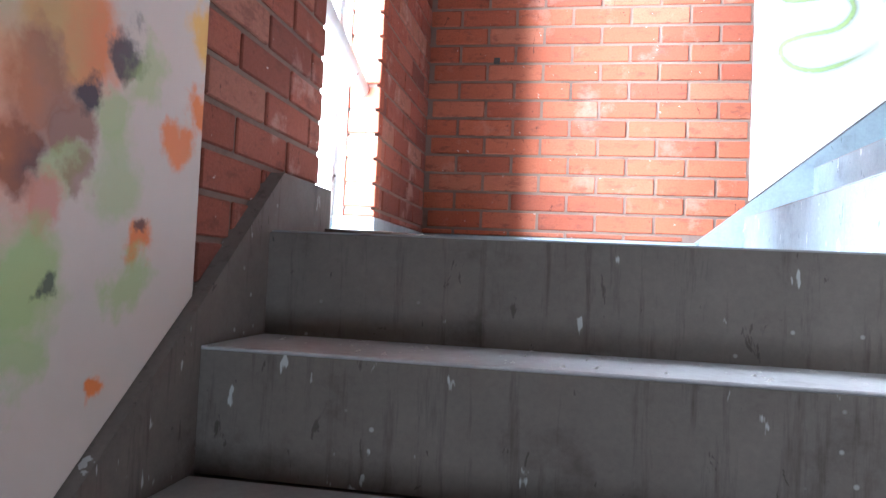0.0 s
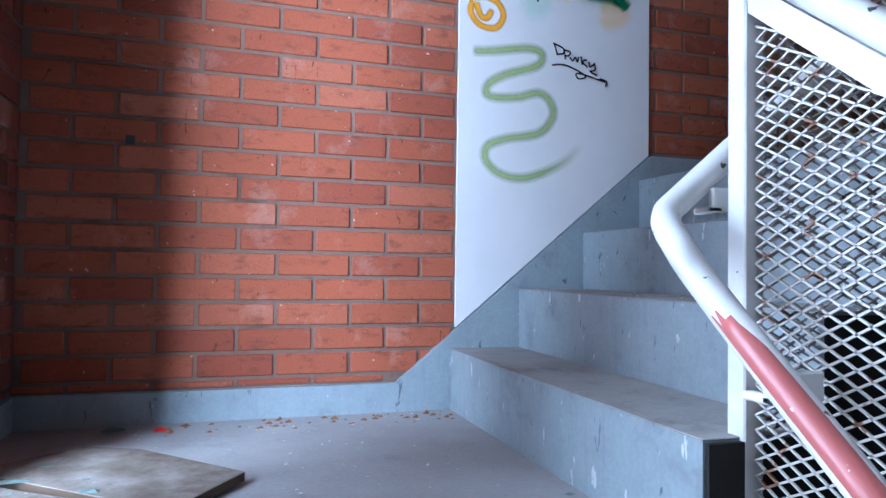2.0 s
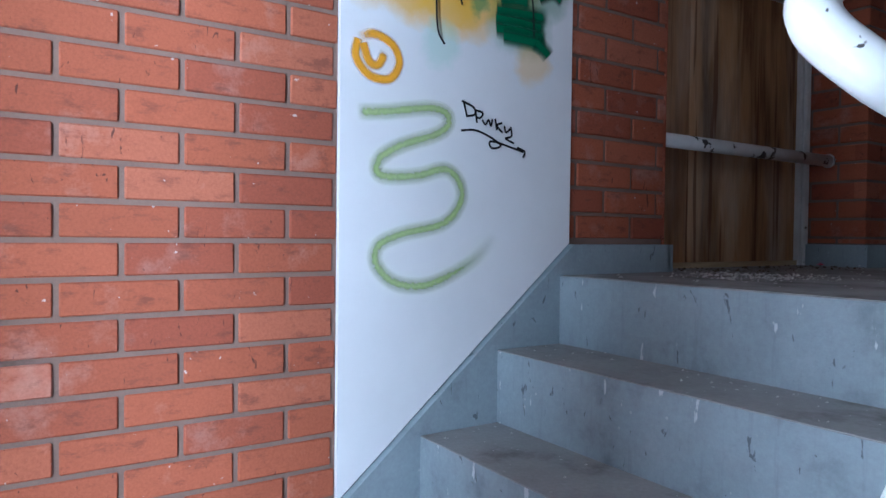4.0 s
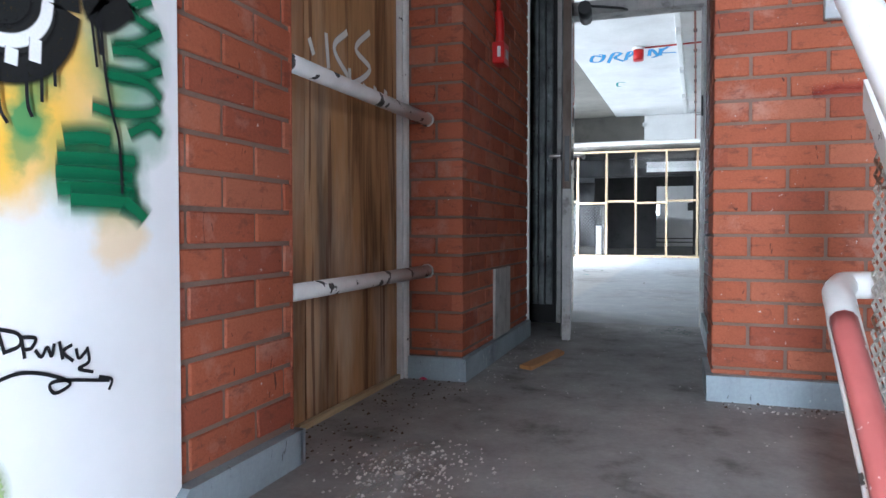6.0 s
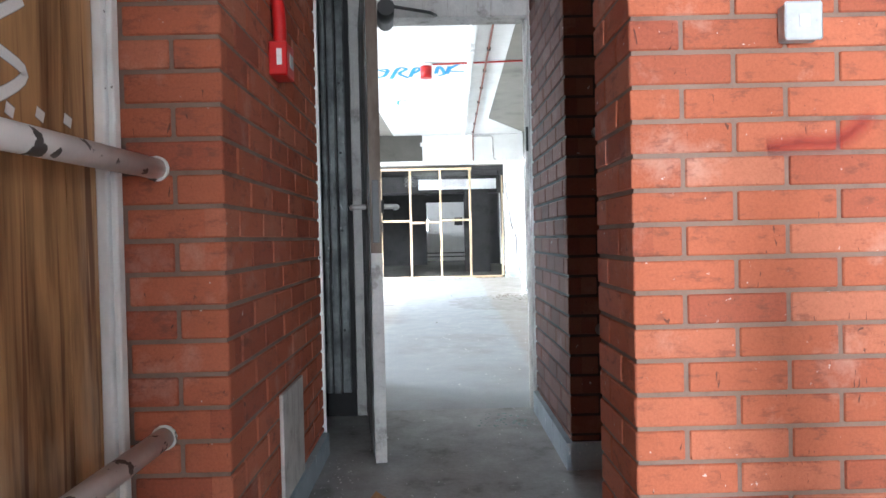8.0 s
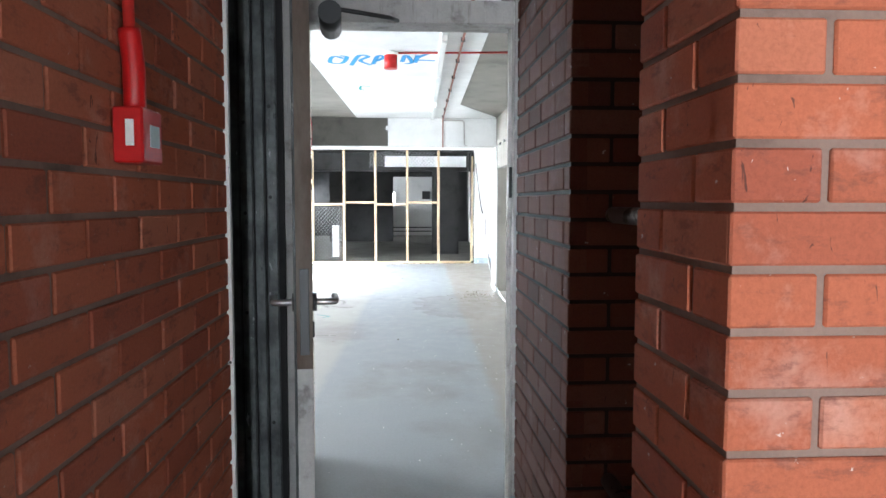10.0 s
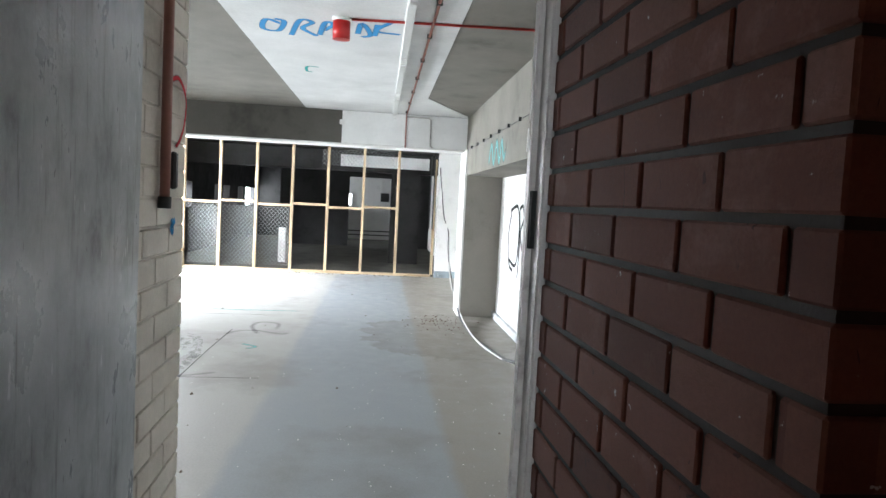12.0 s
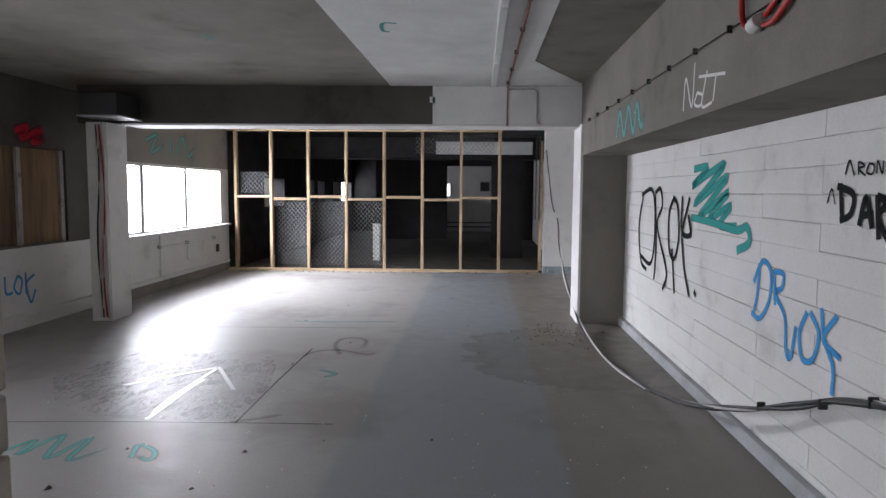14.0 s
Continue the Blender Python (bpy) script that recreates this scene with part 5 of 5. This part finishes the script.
solid("floor_scraped", prism([(9.24, 4.19), (9.95, 4.17), (10.72, 4.32), (11.1, 4.85), (10.9, 5.55), (10.1, 5.8), (9.55, 5.45), (9.26, 4.92)], "z", 0.0005, 0.0012), scraped_material(), "scraped rough patch of floor with pale scratches", "floor")

# ---------------------------------------------------------------- room things
def stud_frame():
    f = thing("stud_partition", "bare pine stud partition across the room", "partition", (16.8, 4.4, 0))
    ys = [6.66, 6.06, 5.43, 4.79, 4.15, 3.51, 2.86, 2.22]
    part("bottom_plate", boxes((16.76, 1.55, 0.0, 16.86, 6.80, 0.045), bevel=0.002), STUD_H, f)
    part("top_plate", boxes((16.76, 2.18, 2.345, 16.86, 6.80, 2.39), bevel=0.002), STUD_H, f)
    for y in ys:
        part("stud", boxes((16.76, y - 0.023, 0.045, 16.86, y + 0.023, 2.345), bevel=0.002), STUD, f)
    for i, (a, b) in enumerate(zip(ys, ys[1:])):
        z = 1.255 if i % 2 == 0 else 1.215
        part("nogging", boxes((16.765, b + 0.027, z - 0.022, 16.855, a - 0.027, z + 0.022), bevel=0.002), STUD_H, f)
    return f


stud_frame()
solid("chain_link", diamond_mesh(4.2, 6.0, lambda y: 0.05, lambda y: 1.2, lambda u, v, d: (16.90 + d + 0.02 * math.sin(9 * u), u, v), 0.036, 0.040, 0.006, 0.003), WIRE, "slack galvanised chain-link wire behind the studs", "wire fence", "thing")
solid("chain_link", diamond_mesh(2.3, 3.65, lambda y: 1.95, lambda y: 2.33, lambda u, v, d: (16.90 + d, u, v), 0.036, 0.040, 0.006, 0.003), WIRE, "torn galvanised chain-link wire behind the studs", "wire fence", "thing")
solid("chain_link", diamond_mesh(6.08, 6.64, lambda y: 1.27, lambda y: 1.7, lambda u, v, d: (16.90 + d, u, v), 0.036, 0.040, 0.006, 0.003), WIRE, "scrap of chain-link wire behind the studs", "wire fence", "thing")
slab([(18.55, 4.45), (18.6, 4.43), (18.62, 4.56), (18.57, 4.58)], 0.0, 0.72, WHITE_PLASTIC, "loose_white_board", "narrow white board standing in the dark room", "panel")
solid("beam_far_paint", boxes((19.595, 1.75, 2.12, 19.6, 3.75, 2.38)), CEILING_WHITE, "white painted stretch of the far beam", "beam", skew=True)

w3 = thing("window_3", "long glaring window with white frame and sill", "window", (14.95, 6.9, 0.8), kind="structure")
y0, y1 = LV2 - 0.012, LV2 + 0.05
part("window_frame", boxes((13.45, y0, 1.66, 16.5, y1, 1.69), (13.45, y0, 0.80, 16.5, y1, 0.83), (13.45, y0, 0.83, 13.49, y1, 1.66), (16.46, y0, 0.83, 16.5, y1, 1.66)), WHITE_GLOSS, w3, skew=True)
for x in (13.86, 15.15):
    part("mullion", boxes((x - 0.045, y0 + 0.002, 0.83, x + 0.045, y1, 1.66)), FRAME_GREY, w3, skew=True)
part("window_sill", boxes((13.35, LV2 - 0.10, 0.775, 16.7, LV2, 0.80), bevel=0.003), WHITE_GLOSS, w3, skew=True)
solid("wall_upper_bare", boxes((13.31, LV2 - 0.004, 1.70, 16.84, LV2 - 0.0005, 2.44)), RAW_CONCRETE, "bare concrete strip above the long window", "wall", skew=True)
solid("wall_foot_bare", boxes((13.31, LV2 - 0.004, 0.0, 16.84, LV2 - 0.0005, 0.15)), RAW_CONCRETE, "bare concrete foot of the outer wall", "wall", skew=True)
hb = thing("window_4", "window boarded up with stained brown plywood", "window", (11.0, 7.3, 0.8), kind="structure")
for a, b in ((9.3, 10.6), (10.65, 12.0), (12.05, 12.75)):
    part("plywood", boxes((a, LV + 0.06, 0.80, b, LV + 0.075, 1.78)), PLY_DARK, hb, skew=True)
for x in (9.32, 10.62, 12.02, 12.72):
    part("batten", boxes((x - 0.03, LV + 0.03, 0.80, x + 0.03, LV + 0.058, 1.78)), FRAME_GREY, hb, skew=True)
solid("dado_left", boxes((9.3, LV - 0.004, 0.10, 13.3, LV - 0.0005, 0.78)), WHITE_BLOCK, "pale painted dado under the boarded window", "wall", skew=True)
solid("pipe_boxing", boxes((11.0, LV - 0.10, 0.0, 13.3, LV - 0.005, 0.13), bevel=0.004), WHITE_BLOCK, "pale pipe boxing along the wall foot", "skirting", skew=True)
solid("pipe_boxing_far", boxes((13.32, LV2 - 0.05, 0.15, 16.75, LV2 - 0.003, 0.20), bevel=0.004), WHITE_BLOCK, "pale pipe along the wall foot", "skirting", skew=True)
hp = thing("heating_pipes", "cut white heating pipes on the wall under the window", "pipes", (14.3, 6.85, 0.2))


def lw(x, v, z):
    return (x, room_y(x, v), z)


part("pipe", tube([lw(14.25, LV2 - 0.04, 0.75), lw(14.25, LV2 - 0.04, 0.20)], 0.014, 8, False), WHITE_PLASTIC, hp)
part("pipe", tube([lw(14.25, LV2 - 0.04, 0.60), lw(16.1, LV2 - 0.04, 0.60)], 0.010, 8, False), WHITE_PLASTIC, hp)
part("pipe", tube([lw(15.1, LV2 - 0.04, 0.60), lw(15.1, LV2 - 0.04, 0.36), lw(15.25, LV2 - 0.05, 0.32)], 0.012, 8, False), WHITE_PLASTIC, hp)
for x in (14.25, 15.1, 16.1):
    part("valve", tube([lw(x, LV2 - 0.055, 0.60), lw(x, LV2 - 0.005, 0.60)], 0.024, 10, False), GREY_PLASTIC, hp)
part("socket", boxes((16.25, room_y(16.3, LV2) - 0.03, 0.36, 16.33, room_y(16.3, LV2) - 0.003, 0.48)), BLACK_PLASTIC, hp)

cc = thing("column_cables", "loose white and red cables hanging down the column", "cables", (12.05, 6.45, 0))
for i, (dx, m_) in enumerate(((0.0, CABLE_WHITE), (0.018, CABLE_WHITE), (-0.02, RED_CABLE), (0.03, BLACK_PLASTIC))):
    pts = [lw(12.215, 6.70 + dx + 0.02 * math.sin(k * 1.3 + i), 2.02 - 0.33 * k) for k in range(7)]
    part("cable", tube(pts, 0.008, 6), m_, cc)
part("conduit", tube([lw(12.22, 6.645, 0.02), lw(12.22, 6.645, 2.04)], 0.014, 8, False), WHITE_PLASTIC, cc)
jb = thing("junction_box", "dark grey trunking box on the beam end", "box", (12.3, 6.6, 2.1))
part("case", boxes((12.05, 6.42, 2.10, 12.53, 6.80, 2.32), bevel=0.006), BLACK_PLASTIC, jb, skew=True)
part("lip", boxes((12.04, 6.40, 2.085, 12.53, 6.82, 2.10), bevel=0.002), GREY_PLASTIC, jb, skew=True)

for x0 in (5.9, 7.5, 9.1, 10.75):
    lt = thing("batten_light", "old white fluorescent batten on the ceiling, unlit", "light", lw(x0, 2.70, CEIL), group="ceiling battens")
    part("spine", boxes((x0, 2.675, CEIL - 0.055, x0 + 1.58, 2.725, CEIL - 0.0045), bevel=0.003), WHITE_PLASTIC, lt, skew=True)
    for e in (x0 + 0.02, x0 + 1.52):
        part("lamp_holder", boxes((e, 2.68, CEIL - 0.095, e + 0.04, 2.72, CEIL - 0.055), bevel=0.002), WHITE_PLASTIC, lt, skew=True)
cp = thing("ceiling_pipe", "thin reddish copper pipe along the ceiling and down the beam", "pipe", lw(9, 2.55, CEIL))
part("pipe", tube([lw(5.6, 2.56, CEIL - 0.02), lw(12.50, 2.55, CEIL - 0.02), lw(12.525, 2.55, CEIL - 0.05), lw(12.525, 2.55, 2.05)], 0.009, 8, False), COPPER, cp)
part("pipe", tube([lw(12.525, 2.55, CEIL - 0.035), lw(12.525, 2.27, CEIL - 0.035), lw(12.525, 2.245, CEIL - 0.06), lw(12.525, 2.24, 2.09), lw(12.525, 2.20, 2.07)], 0.009, 8, False), FRAME_GREY, cp)
for k in range(9):
    part("clip", boxes((6.2 + 0.75 * k, 2.54, CEIL - 0.032, 6.22 + 0.75 * k, 2.572, CEIL - 0.0045)), BLACK_PLASTIC, cp, skew=True)
al = thing("alarm_sounder", "red ceiling alarm sounder on a white base", "alarm", (8.22, 3.03, CEIL))
part("base", tube([(8.22, 3.03, CEIL - 0.004), (8.22, 3.03, CEIL - 0.03)], 0.058, 20, False), WHITE_PLASTIC, al)
part("sounder", tube([(8.22, 3.03, CEIL - 0.03), (8.22, 3.03, CEIL - 0.135)], 0.052, 20, False), RED_PLASTIC, al)
part("cable", tube([(8.22, 2.97, CEIL - 0.012), (8.19, 2.64, CEIL - 0.012), (8.11, 1.78, CEIL - 0.012)], 0.008, 8, False), RED_CABLE, al)
rc = thing("fire_cable", "red fire cable looped to a white junction on the beam", "cable", (8.0, 1.70, 2.0))


def sf(x, z, d=0.02):
    return (x, room_y(x, 1.78) + d, z)


part("cable", tube([sf(8.10, CEIL - 0.012), sf(8.12, 2.25), sf(8.10, 2.06), sf(8.0, 2.0), sf(7.93, 2.0)], 0.012, 8), RED_CABLE, rc)
part("cable", tube([sf(7.88, 2.02), sf(7.78, 2.06), sf(7.68, 2.10), sf(7.5, 2.12), sf(6.6, 2.20)], 0.011, 8), RED_CABLE, rc)
part("cable", tube([sf(7.89, 1.99), sf(7.80, 1.985), sf(7.70, 2.02), sf(7.58, 2.07), sf(7.48, 2.11)], 0.011, 8), RED_CABLE, rc)
part("junction", tube([sf(7.97, 2.0, 0.03), sf(7.90, 2.01, 0.03)], 0.028, 12, False), WHITE_PLASTIC, rc)
cl = thing("cable_clips", "row of black cable clips along the concrete beam", "cable clips", sf(9, 2.06, 0))
for k in range(11):
    x = 7.35 + 0.46 * k
    part("clip", boxes((x - 0.008, room_y(x, 1.78), 2.045, x + 0.008, room_y(x, 1.78) + 0.022, 2.075)), BLACK_PLASTIC, cl)
part("wire", tube([sf(7.0, 2.06, 0.012), sf(12.3, 2.05, 0.012)], 0.003, 5, False), BLACK_PLASTIC, cl)

cb = thing("loose_cables", "bundle of white and black cables sagging along the wall and floor", "cables", (10.0, 1.5, 0.01))
base_pts = [(16.68, 1.45, 2.05), (16.70, 1.36, 1.2), (16.70, 1.26, 0.88), (15.6, 1.36, 0.56), (14.3, 1.48, 0.28), (12.9, 1.60, 0.13), (11.8, 1.64, 0.03), (10.76, 1.63, 0.016), (9.98, 1.55, 0.02), (9.3, 1.49, 0.13), (8.76, 1.42, 0.283), (8.3, 1.36, 0.442), (7.875, 1.36, 0.593), (7.3, 1.36, 0.72), (6.5, 1.37, 0.80)]
for i, m_ in enumerate((CABLE_WHITE, BLACK_PLASTIC, BLACK_PLASTIC, BLACK_PLASTIC)):
    pts = [(x, y + 0.014 * math.sin(2.1 * k + 1.6 * i), max(z + 0.012 * math.cos(2.1 * k + 1.6 * i), 0.011)) for k, (x, y, z) in enumerate(base_pts if i < 2 else base_pts[8:])]
    part("cable", tube(pts, 0.009 if i % 2 == 0 else 0.010, 7), m_, cb)
for x, y, z in ((8.55, 1.39, 0.36), (8.05, 1.365, 0.53), (7.72, 1.365, 0.64)):
    part("cable_tie", boxes((x - 0.006, y - 0.02, z - 0.022, x + 0.006, y + 0.02, z + 0.022), bevel=0.004), BLACK_PLASTIC, cb)
pt = thing("pier_pipes", "thin pipes and cables on the white pier", "pipes", (16.7, 1.5, 0))
for y in (1.56, 1.62):
    part("pipe", tube([(16.72, y, 0.9), (16.72, y, 2.3)], 0.012, 7, False), BLACK_PLASTIC, pt)
part("timber_upright", boxes((16.76, 1.51, 0.045, 16.80, 1.56, 2.2)), STUD, pt)
solid("pier_skirting", boxes((16.70, 0.95, 0, 16.745, 1.77, 0.12)), SKIRT, "blue-grey skirting of the white pier", "skirting", skew=True)

nb = thing("wall_conduit", "brown capped conduit on the cream wall", "conduit", (5.845, 3.36, 1.35))
part("conduit", tube([(5.845, 3.362, 1.35), (5.845, 3.362, 2.44)], 0.013, 10, False), COPPER, nb)
part("cap", tube([(5.845, 3.362, 1.335), (5.845, 3.362, 1.365)], 0.017, 10, False), BLACK_PLASTIC, nb)
lb = thing("door_catch", "black door catch on the cream wall", "catch", (5.93, 3.36, 1.43))
part("catch", boxes((5.915, 3.355, 1.385, 5.945, 3.3725, 1.485), bevel=0.006), BLACK_PLASTIC, lb)

scatter("floor_crumbs", "white crumbs strewn over the room floor", 5.7, 12.3, 1.5, 6.0, 0.0, 260, 0.009, GRIT, 31, None, True)
scatter("floor_crumbs", "white crumbs near the doorway", 6.0, 9.5, 1.9, 3.0, 0.0, 120, 0.010, GRIT, 32, None, True)
scatter("floor_rubbish", "dark scraps by the pier foot", 10.8, 12.4, 1.6, 2.5, 0.0, 110, 0.022, DARK_WOOD, 33, (11.9, 2.1, 0.4, 0.2), True)
scatter("floor_rubbish", "dark scraps over the floor", 6.2, 14.5, 1.6, 6.2, 0.0, 50, 0.022, DARK_WOOD, 34, None, True)
scatter("floor_rubbish", "scraps along the stud plate", 16.55, 16.75, 2.0, 6.9, 0.0, 160, 0.03, DARK_WOOD, 35, None, True)
solid("backdrop", boxes((11.0, 12.0, -3.0, 34.0, 12.1, 6.0)), GLOW, "white overcast glare outside the windows", "sky")

sw_ = thing("window_5", "small bright window in the far end wall", "window", (28.29, 3.38, 1.17), kind="structure")
part("pane", boxes((28.282, 3.26, 1.19, 28.29, 3.50, 1.58)), GLOW, sw_)
part("window_frame", boxes((28.27, 3.22, 1.15, 28.295, 3.26, 1.62), (28.27, 3.50, 1.15, 28.295, 3.54, 1.62), (28.27, 3.26, 1.15, 28.295, 3.50, 1.19), (28.27, 3.26, 1.58, 28.295, 3.50, 1.62)), WHITE_GLOSS, sw_)
fp = thing("far_pipes", "dark heating pipes along the far end wall", "pipes", (28.2, 2.8, 0.15))
for z in (0.16, 0.30):
    part("pipe", tube([(28.2, 0.9, z), (28.2, 4.2, z)], 0.02, 6, False), BLACK_PLASTIC, fp)
solid("far_hatch", boxes((28.25, 1.95, 1.35, 28.29, 2.25, 1.65)), BLACK_PLASTIC, "small dark hatch in the far end wall", "hatch", "thing")
solid("far_cabinet", boxes((27.6, 3.6, 0, 28.2, 4.1, 1.1), bevel=0.01), DARK_CONCRETE, "dark cabinet in the far room", "cabinet", "thing")

# ---------------------------------------------------------------- brickwork
FULL, COURSE, FACE = 0.2265, 0.0756, 0.006
brick_cache = {}


def brick_mesh(length, height, depth, mat):
    key = (round(length, 3), round(height, 4), round(depth, 3), mat.name)
    if key not in brick_cache:
        brick_cache[key] = mesh_of("brick", boxes((0, 0, 0, length, depth, height), bevel=0.003), mat)
    return brick_cache[key]


def bricks(wall, origin, direction, length, z0, z1, mat=None, first=0.5, pitch=FULL, course=COURSE, joint=0.011, cut=None, limit=300, name="brick", skew=False, jitter=0.0012, phase=0.0, foot=None):
    """Bricks on a wall's face. direction turns the course's line; the face is to the right of it going along.
    z0 is a bed joint, foot the height at which the lowest course is cut, phase the first upright joint of the even courses."""
    mat = mat or BRICK
    foot = z0 if foot is None else foot
    ang = math.atan2(direction[1] - (SKEW * direction[0] if skew else 0), direction[0])
    made, rest = 0, bmesh.new()
    row = 0
    z = z0
    while z > foot + 0.012:
        z, row = z - course, row - 1
    rng = random.Random(int(1000 * (origin[0] + 7 * origin[1])))
    while z < z1 - 0.02:
        low = max(z, foot)
        h = min(z + course, z1) - low - joint
        u = (phase + (pitch * first if row % 2 else 0.0)) % pitch - pitch
        while u < length - 0.004 and h > 0.008:
            a, b = max(u, 0.0) + (joint / 2 if u > 0 else 0), min(u + pitch, length) - (joint / 2 if u + pitch < length else 0)
            if b - a > 0.014 and not (cut and cut(a, b, z)):
                px, py = origin[0] + direction[0] * a, origin[1] + direction[1] * a
                out = rng.uniform(-jitter, jitter)
                px += direction[1] * out
                py -= direction[0] * out
                if skew:
                    py = room_y(px, py)
                at = Matrix.Translation((px, py, low + joint / 2)) @ Matrix.Rotation(ang, 4, "Z") @ Matrix.Rotation(rng.uniform(-0.004, 0.004), 4, "Y")
                if made < limit:
                    ob = new(name, brick_mesh(b - a, h, 0.05, mat))
                    ob.matrix_basis = at
                    ob.parent = wall
                    made += 1
                else:
                    vs = [at @ Vector(c) for c in ((0, 0, 0), (b - a, 0, 0), (b - a, 0.03, 0), (0, 0.03, 0), (0, 0, h), (b - a, 0, h), (b - a, 0.03, h), (0, 0.03, h))]
                    vs = [rest.verts.new(c) for c in vs]
                    for f in ((4, 5, 6, 7), (0, 1, 5, 4), (1, 2, 6, 5), (3, 0, 4, 7), (3, 2, 1, 0)):
                        rest.faces.new([vs[i] for i in f])
            u += pitch
        z += course
        row += 1
    if rest.verts:
        tagged(part("brick_rest", rest, mat, wall), "", "", "", "stuff")
    else:
        rest.free()


ob_of = bpy.data.objects
north_wall, west_wall = ob_of["wall_north"], ob_of["wall_west"]
pier_l, pier_r = ob_of["wall_pier_left"], ob_of["wall_pier_right"]
slope = lambda x: -0.69 + max(0.0, x - 1.105) * 0.836
bricks(north_wall, (0.033, YN - FACE), (1, 0), 1.265, -0.662, 2.6, cut=lambda a, b, z: z < slope((a + b) / 2) - 0.06, limit=270, phase=0.0155, foot=-0.69)
bricks(north_wall, (2.037, YN - FACE), (1, 0), 0.426, 0.1012, 2.6, limit=70, pitch=0.2375, course=0.0774, phase=0.03, foot=0.088)
bricks(west_wall, (0.033, 2.825), (0, 1), 0.755, -0.662, 2.6, WORN_BRICK, limit=130, first=0.5, phase=0.11, foot=-0.69)
bricks(west_wall, (0.033, 1.802), (0, 1), 0.545, -0.658, 2.6, WORN_BRICK, limit=130, phase=0.13, foot=-0.905)
bricks(west_wall, (-0.09, 2.819), (1, 0), 0.13, -0.662, 2.2, limit=60, pitch=0.30, phase=0.13, first=0.0, foot=-0.69)
bricks(pier_l, (3.520, 3.72), (0, -1), 0.27, 0.118, 2.6, limit=80, phase=0.045, course=0.0762, foot=0.09)
bricks(pier_l, (3.520, 3.450), (1, 0), 1.235, 0.118, 2.6, limit=200, phase=0.1125, course=0.0762, foot=0.09)
bricks(pier_r, (3.515, 2.531), (0, -1), 0.586, 0.1154, 2.6, limit=110, pitch=0.2365, course=0.0776, foot=0.09)
bricks(pier_r, (3.535, 1.945), (0, -1), 1.6, 0.1154, 2.6, limit=150, pitch=0.2365, course=0.0776, foot=0.09)
bricks(pier_r, (3.855, 2.531), (-1, 0), 0.34, 0.1154, 2.6, limit=80, course=0.0776, phase=0.1125, foot=0.09)
bricks(ob_of["wall_passage"], (5.36, 2.490), (-1, 0), 0.855, 0.127, 2.6, SHADED_BRICK, limit=170, pitch=0.2075, course=0.074, phase=0.165, first=0.42, foot=0.10)
bricks(ob_of["wall_passage"], (4.5055, 2.49), (0, -1), 0.29, 0.127, 2.6, SHADED_BRICK, limit=60, course=0.074, foot=0.10)
bricks(ob_of["wall_nib"], (5.50, 3.379), (1, 0), 0.606, 0.0, 2.46, CREAM_BRICK, limit=120, joint=0.006)
bricks(ob_of["wall_nib"], (6.106, 3.379), (0, 1), 0.48, 0.0, 2.46, CREAM_BRICK, limit=70, joint=0.006)
bricks(ob_of["wall_room_right"], (12.38, RV), (-1, 0), 6.7, 0.0, 1.745, WHITE_BLOCK, pitch=1.70, course=0.125, joint=0.0022, first=0.37, limit=190, name="block", skew=True, jitter=0.0006)
